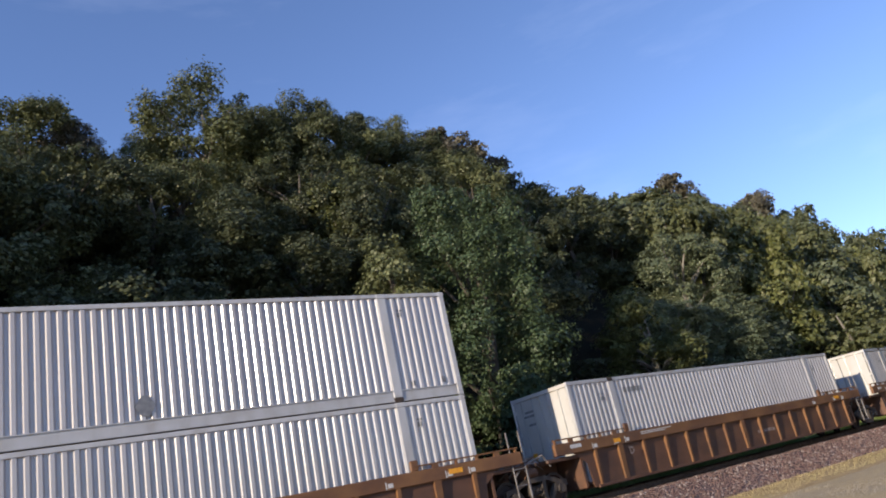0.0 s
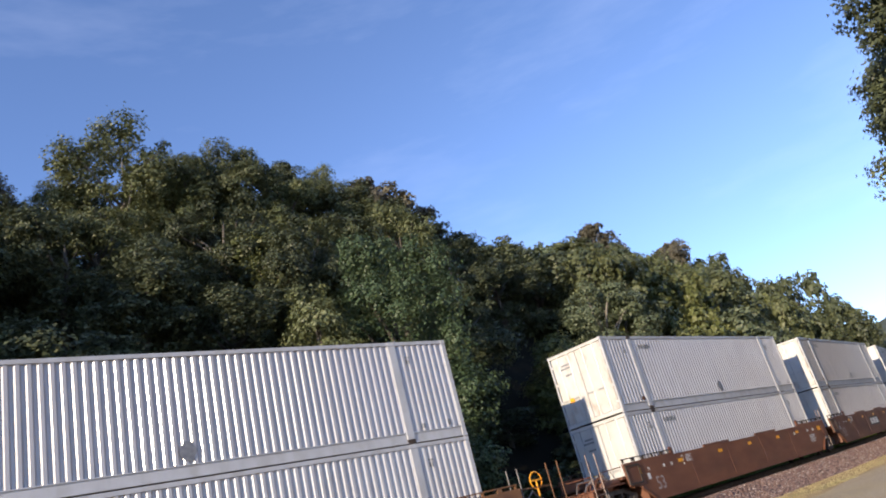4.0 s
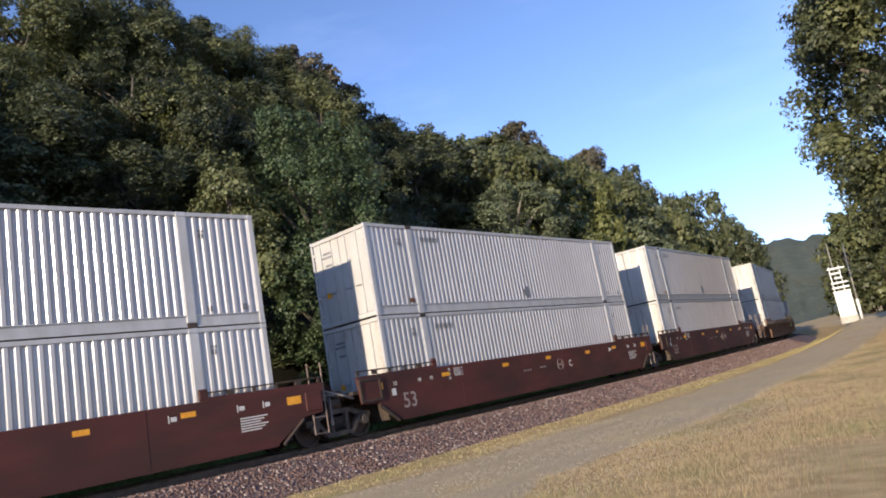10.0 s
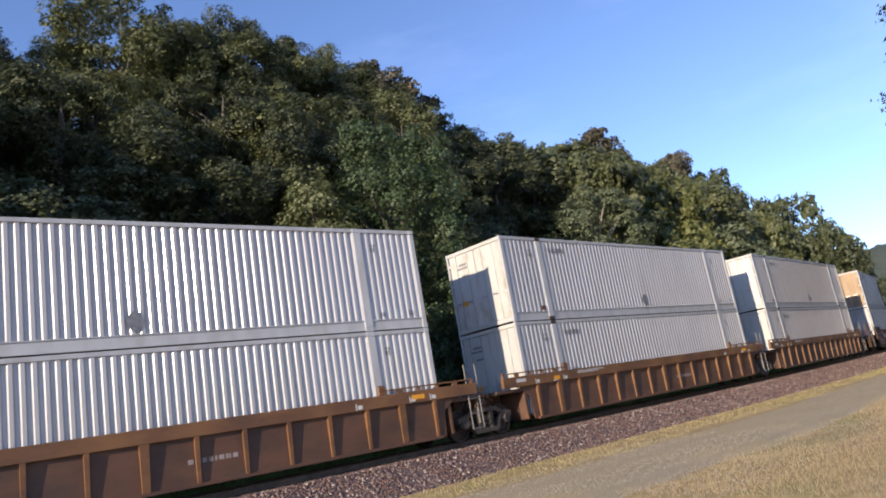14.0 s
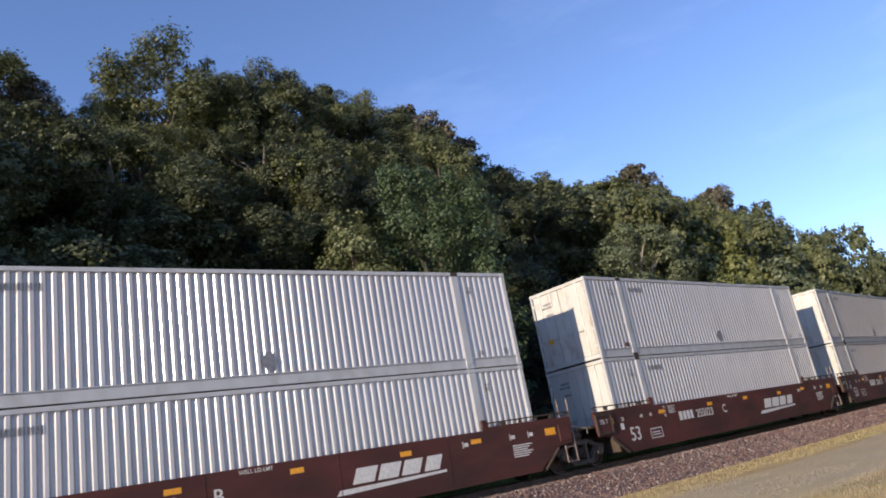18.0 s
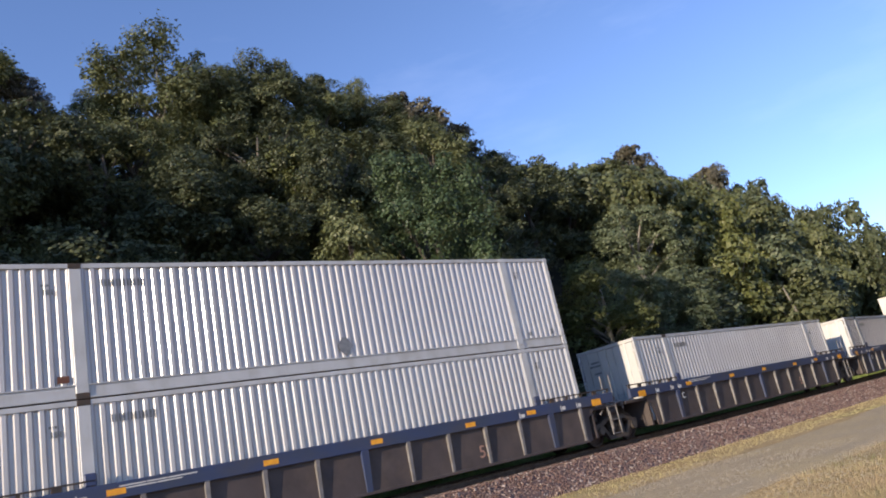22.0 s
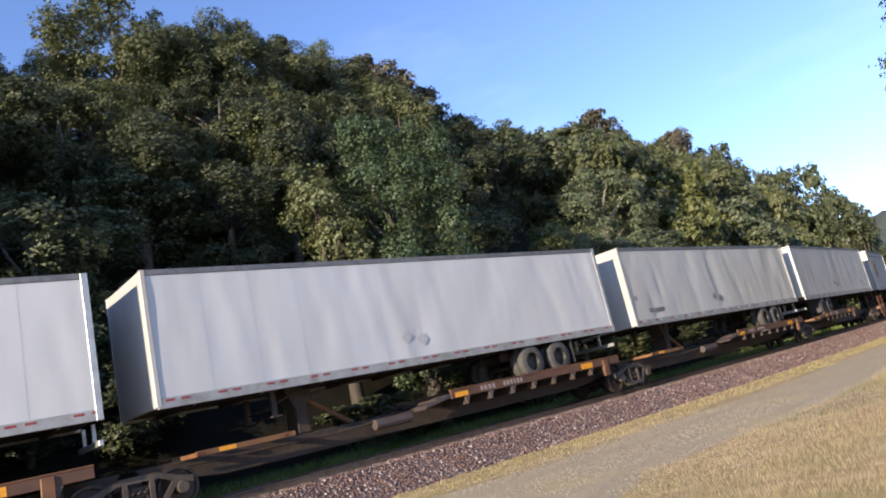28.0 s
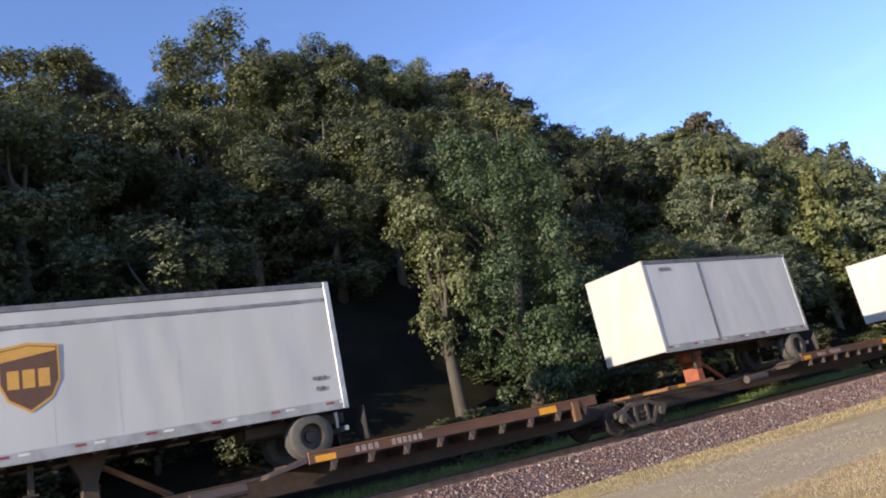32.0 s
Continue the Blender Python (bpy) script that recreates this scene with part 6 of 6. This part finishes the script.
        part("number_mark", bars(bars(Build(), h2 - 0.75, 1.75, yb, [0.1] * 3, 0.08, 0.02), h2 - 0.7, 1.5, yb, [0.1] * 2, 0.09, 0.02), DARKMARK, c)
        part("door_outline", Build().box(-h2 - 0.025, -h2 - 0.021, -0.9, -0.7, 1.5, 1.7), DARKMARK, c)
    if decor == "pup":
        part("stripe", Build().box(-h2 + 2.9, -h2 + 3.02, yb - 0.006, yb, z0, z1 - 0.1), PLACARD, c)
        part("number_mark", bars(Build(), -h2 + 0.8, 3.72, yb, [0.1] * 5, 0.12, 0.03), PLACARD, c)
    if decor == "lift":
        # this one rides nose last: its marks stand on its other flank
        for o in c.children:
            if o.name.split(".")[0] in ("reflector_tape", "placard", "lettering_lift", "arrow", "lettering_size", "hatch_line"):
                o.matrix_basis = pose(0, 0, 0, 0, 0, 180) @ o.matrix_basis
    return c


# ---- the train ----
SPEED = 15.30
train = []  # thing, place of its middle along the track at the start, height

# place of the container's middle, levels, kinds of containers (lower, upper), style, first of its car, last of its car, letter
UNITS = [
    (-20.95, 2, 0, 0, "orange", True, False, ""), (-1.05, 2, 0, 0, "orange", False, False, "C"), (18.87, 1, 0, 0, "orange", False, False, "D"), (39.05, 1, 0, 0, "orange", False, True, "B"),
    (62.85, 2, 0, 0, "orange", True, True, ""),
    (86.75, 2, 0, 1, "rust", True, False, "A"), (106.65, 2, 0, 1, "rust_panel", False, False, ""), (126.95, 2, 0, 0, "rust_number", False, True, "B"),
    (151.0, 2, 1, 0, "maroon", True, False, ""), (171.05, 2, 1, 0, "maroon", False, False, "C"), (191.05, 2, 1, 0, "maroon", False, True, "A"),
    (214.85, 2, 0, 1, "orange", True, False, ""), (234.65, 2, 0, 1, "orange", False, False, ""), (254.3, 2, 0, 0, "orange", False, True, ""),
    (278.15, 2, 0, 2, "bnsf", True, False, "B"), (298.1, 2, 0, 1, "bnsf", False, False, "C"), (317.6, 2, 1, 1, "bnsf", False, True, "A"),
    (341.4, 2, 0, 1, "blue", True, False, "B"), (361.0, 1, 0, 0, "blue", False, False, "C"), (380.75, 1, 0, 0, "blue", False, True, "A"),
]
STYLES = {
    "orange": ("ribbed", ORANGE, RUST_DARK, "weathered orange ribbed well car, rust-streaked", "", None),
    "rust": ("plate", RUST, RUST, "rust-brown smooth-sided well car with yellow reflectors", "", None),
    "rust_panel": ("plate", RUST, RUST, "rust-brown well car with a black logo panel", "", "panel"),
    "rust_number": ("plate", RUST, RUST, "rust-brown well car with chalk scrawl and black number panel", "", "numbered"),
    "maroon": ("plate", MAROON, GRIME, "dusty maroon smooth-sided well car stencilled 53", "", None),
    "bnsf": ("plate", MAROON, GRIME, "dark maroon well car with large white numbers", "255023", "slanted"),
    "blue": ("ribbed", BLUE, GREY_STEEL, "dusty blue and grey ribbed well car", "", None),
}
for i, (mid, levels, lower, upper, style, first, last, letter) in enumerate(UNITS):
    kind, paint, under, label, number, logo = STYLES[style]
    car = well_car(label, kind, paint, under, first, last, letter, number, 100 + i, logo)
    train.append((car, mid, 0.0))
    train.append((next_container(lower), mid, 0.43))
    if levels == 2:
        train.append((next_container(upper), mid, 0.43 + CH + 0.012))

# spine cars: middle, start and end from it, trucks, ends, trailer
SPINES = [
    (401.4, -8.2, 9.3, -7.0, None, True, False, True, 16.154, TRAILER_WHITE, NOSE_WHITE, 2, "square", "white box trailer with a red square company mark"),
    (419.95, -9.2, 8.7, -9.2, None, False, False, False, 16.154, TRAILER_WHITE, NOSE_WHITE, 2, "red_flag", "white box trailer with a faded red mark"),
    (437.2, -8.6, 8.8, -8.6, None, False, False, False, 16.154, TRAILER_WHITE, NOSE_WHITE, 2, "plain", "plain white box trailer with dented sides"),
    (454.85, -8.8, 8.8, -8.8, None, False, False, False, 16.154, TRAILER_CREAM, NOSE_WHITE, 2, "lettered", "cream-white box trailer with wavy dented sides"),
    (472.4, -8.8, 9.4, -8.8, 7.6, False, True, False, 16.154, TRAILER_CREAM, NOSE_WHITE, 2, "lift", "cream-white box trailer marked LIFT"),
    (491.75, -9.4, 10.0, -7.6, None, True, False, False, 8.53, TRAILER_GREY, NOSE_WHITE, 1, "shield", "pale grey short trailer with brown and gold shield"),
    (511.45, -9.8, 9.7, -9.8, None, False, False, False, 8.53, TRAILER_WHITE, NOSE_WHITE, 1, "pup", "short white box trailer on a spine car"),
    (531.0, -9.8, 9.7, -9.8, 8.2, False, True, False, 8.53, TRAILER_WHITE, NOSE_WHITE, 1, "pup", "short white box trailer on a spine car"),
]
for i, (mid, a, b_, tf, trr, of, orr, num, length, skin, nose, axles, decor, label) in enumerate(SPINES):
    short = length < 10
    tray = (-0.7, 8.0) if short else (-5.8, 1.6) if decor == "lift" else (-0.1, 7.8)
    car = spine_car("rust-orange skeleton spine car with tyre trays", a, b_, tf, trr, i, of, orr, tray, num)
    train.append((car, mid, 0.0))
    tr_ = trailer(label, length, skin, nose, axles, 31 + i, decor)
    train.append((tr_, mid - (L53 - length) / 2, DECK, 180 if decor == "lift" else 0))


def along(s, z):
    """The pose of a car whose middle is s metres along the track: it spans the bend as a chord."""
    a, b = on_line(s - 7.5), on_line(s + 7.5)
    c = on_line(s)
    mx, my = 0.5 * c[0] + 0.25 * (a[0] + b[0]), 0.5 * c[1] + 0.25 * (a[1] + b[1])
    return pose(mx, my, z, 0, 0, math.degrees(math.atan2(b[1] - a[1], b[0] - a[0])))


# ---- beside the line ----
def equipment_cabinet(x, y, z, turn):
    c = thing("equipment_cabinet", "white metal signal cabinet with a white frame on top", "cabinet")
    part("body", Build().box(-0.95, 0.95, -0.6, 0.6, 0.1, 2.2), CABINET_WHITE, c, bevel=0.03)
    part("plinth", Build().box(-1.0, 1.0, -0.65, 0.65, -0.5, 0.1), POLE_GREY, c)
    part("lid", Build().box(-1.02, 1.02, -0.66, 0.66, 2.2, 2.3), CABINET_WHITE, c, bevel=0.02)
    for x0 in (-0.9, 0.02):
        part("door", Build().box(x0, x0 + 0.88, -0.63, -0.60, 0.2, 2.1), CABINET_WHITE, c, bevel=0.01)
    for k in range(5):
        zz = 2.55 + 0.42 * k
        w = 1.0 if k in (0, 1, 4) else 0.45
        part("rack_bar", Build().box(-w - (0.35 if k == 3 else 0), w, -0.4, 0.3, zz, zz + 0.13), CABINET_WHITE, c, bevel=0.02)
    for xx in (-0.8, 0.35):
        part("rack_post", Build().box(xx - 0.05, xx + 0.05, -0.05, 0.05, 2.3, 4.5), CABINET_WHITE, c)
    part("mast", Build().tube([(-0.3, 0.2, 2.3), (-0.3, 0.2, 6.6)], 0.05, 8), POLE_GREY, c)
    c.matrix_basis = pose(x, y, z, 0, 0, turn) @ Matrix.Diagonal((0.68, 0.8, 1.0, 1.0))
    return c


equipment_cabinet(43.6, 57.2, 0.75, -38)


def post(label, x, y, z, h, r, mat, mat2):
    c = thing("marker_post", label, "post", "posts by the cabinet")
    part("shaft", Build().tube([(0, 0, 1.4), (0, 0, h)], [r, r * 0.6], 8), mat, c, smooth=True)
    part("sleeve", Build().tube([(0, 0, -0.4), (0, 0, 1.4)], r * 1.5, 8), mat2, c, smooth=True)
    c.matrix_basis = pose(x, y, z, 1.5, 0, 0)
    return c


post("slim pale pole with a white sleeve", 43.2, 55.2, 0.7, 6.2, 0.07, POLE_GREY, CABINET_WHITE)
post("slim rust-coloured post standing in the grass", 48.5, 57.8, 0.8, 4.6, 0.06, RUST, RUST)

# ---- the ties of the track, singly ----
tie_mesh = bpy.data.meshes.new("tie")
tb_ = Build().box(-0.115, 0.115, -1.30, 1.30, -0.16, 0.0)
tie_mesh.from_pydata(tb_.v, [], tb_.f)
tie_mesh.materials.append(TIE_WOOD)
ties = thing("track_ties", "weathered wooden railway ties in the ballast", "ties", "", "structure")
for i in range(290):
    s = -36 + 0.52 * i
    x, y = on_line(s)
    o = new("tie", tie_mesh)
    o.parent = ties
    o.matrix_basis = pose(x, y, -0.145 + 0.008 * math.sin(i * 1.7), 0, 0, math.degrees(heading(s)) + 0.6 * math.sin(i * 2.3))


def motions():
    times = [1.0 * k for k in range(33)]
    for ob, mid, z, *turn in train:
        walk(ob, [(t, along(mid - SPEED * t, z) @ pose(0, 0, 0, 0, 0, turn[0] if turn else 0)) for t in times])


motions()
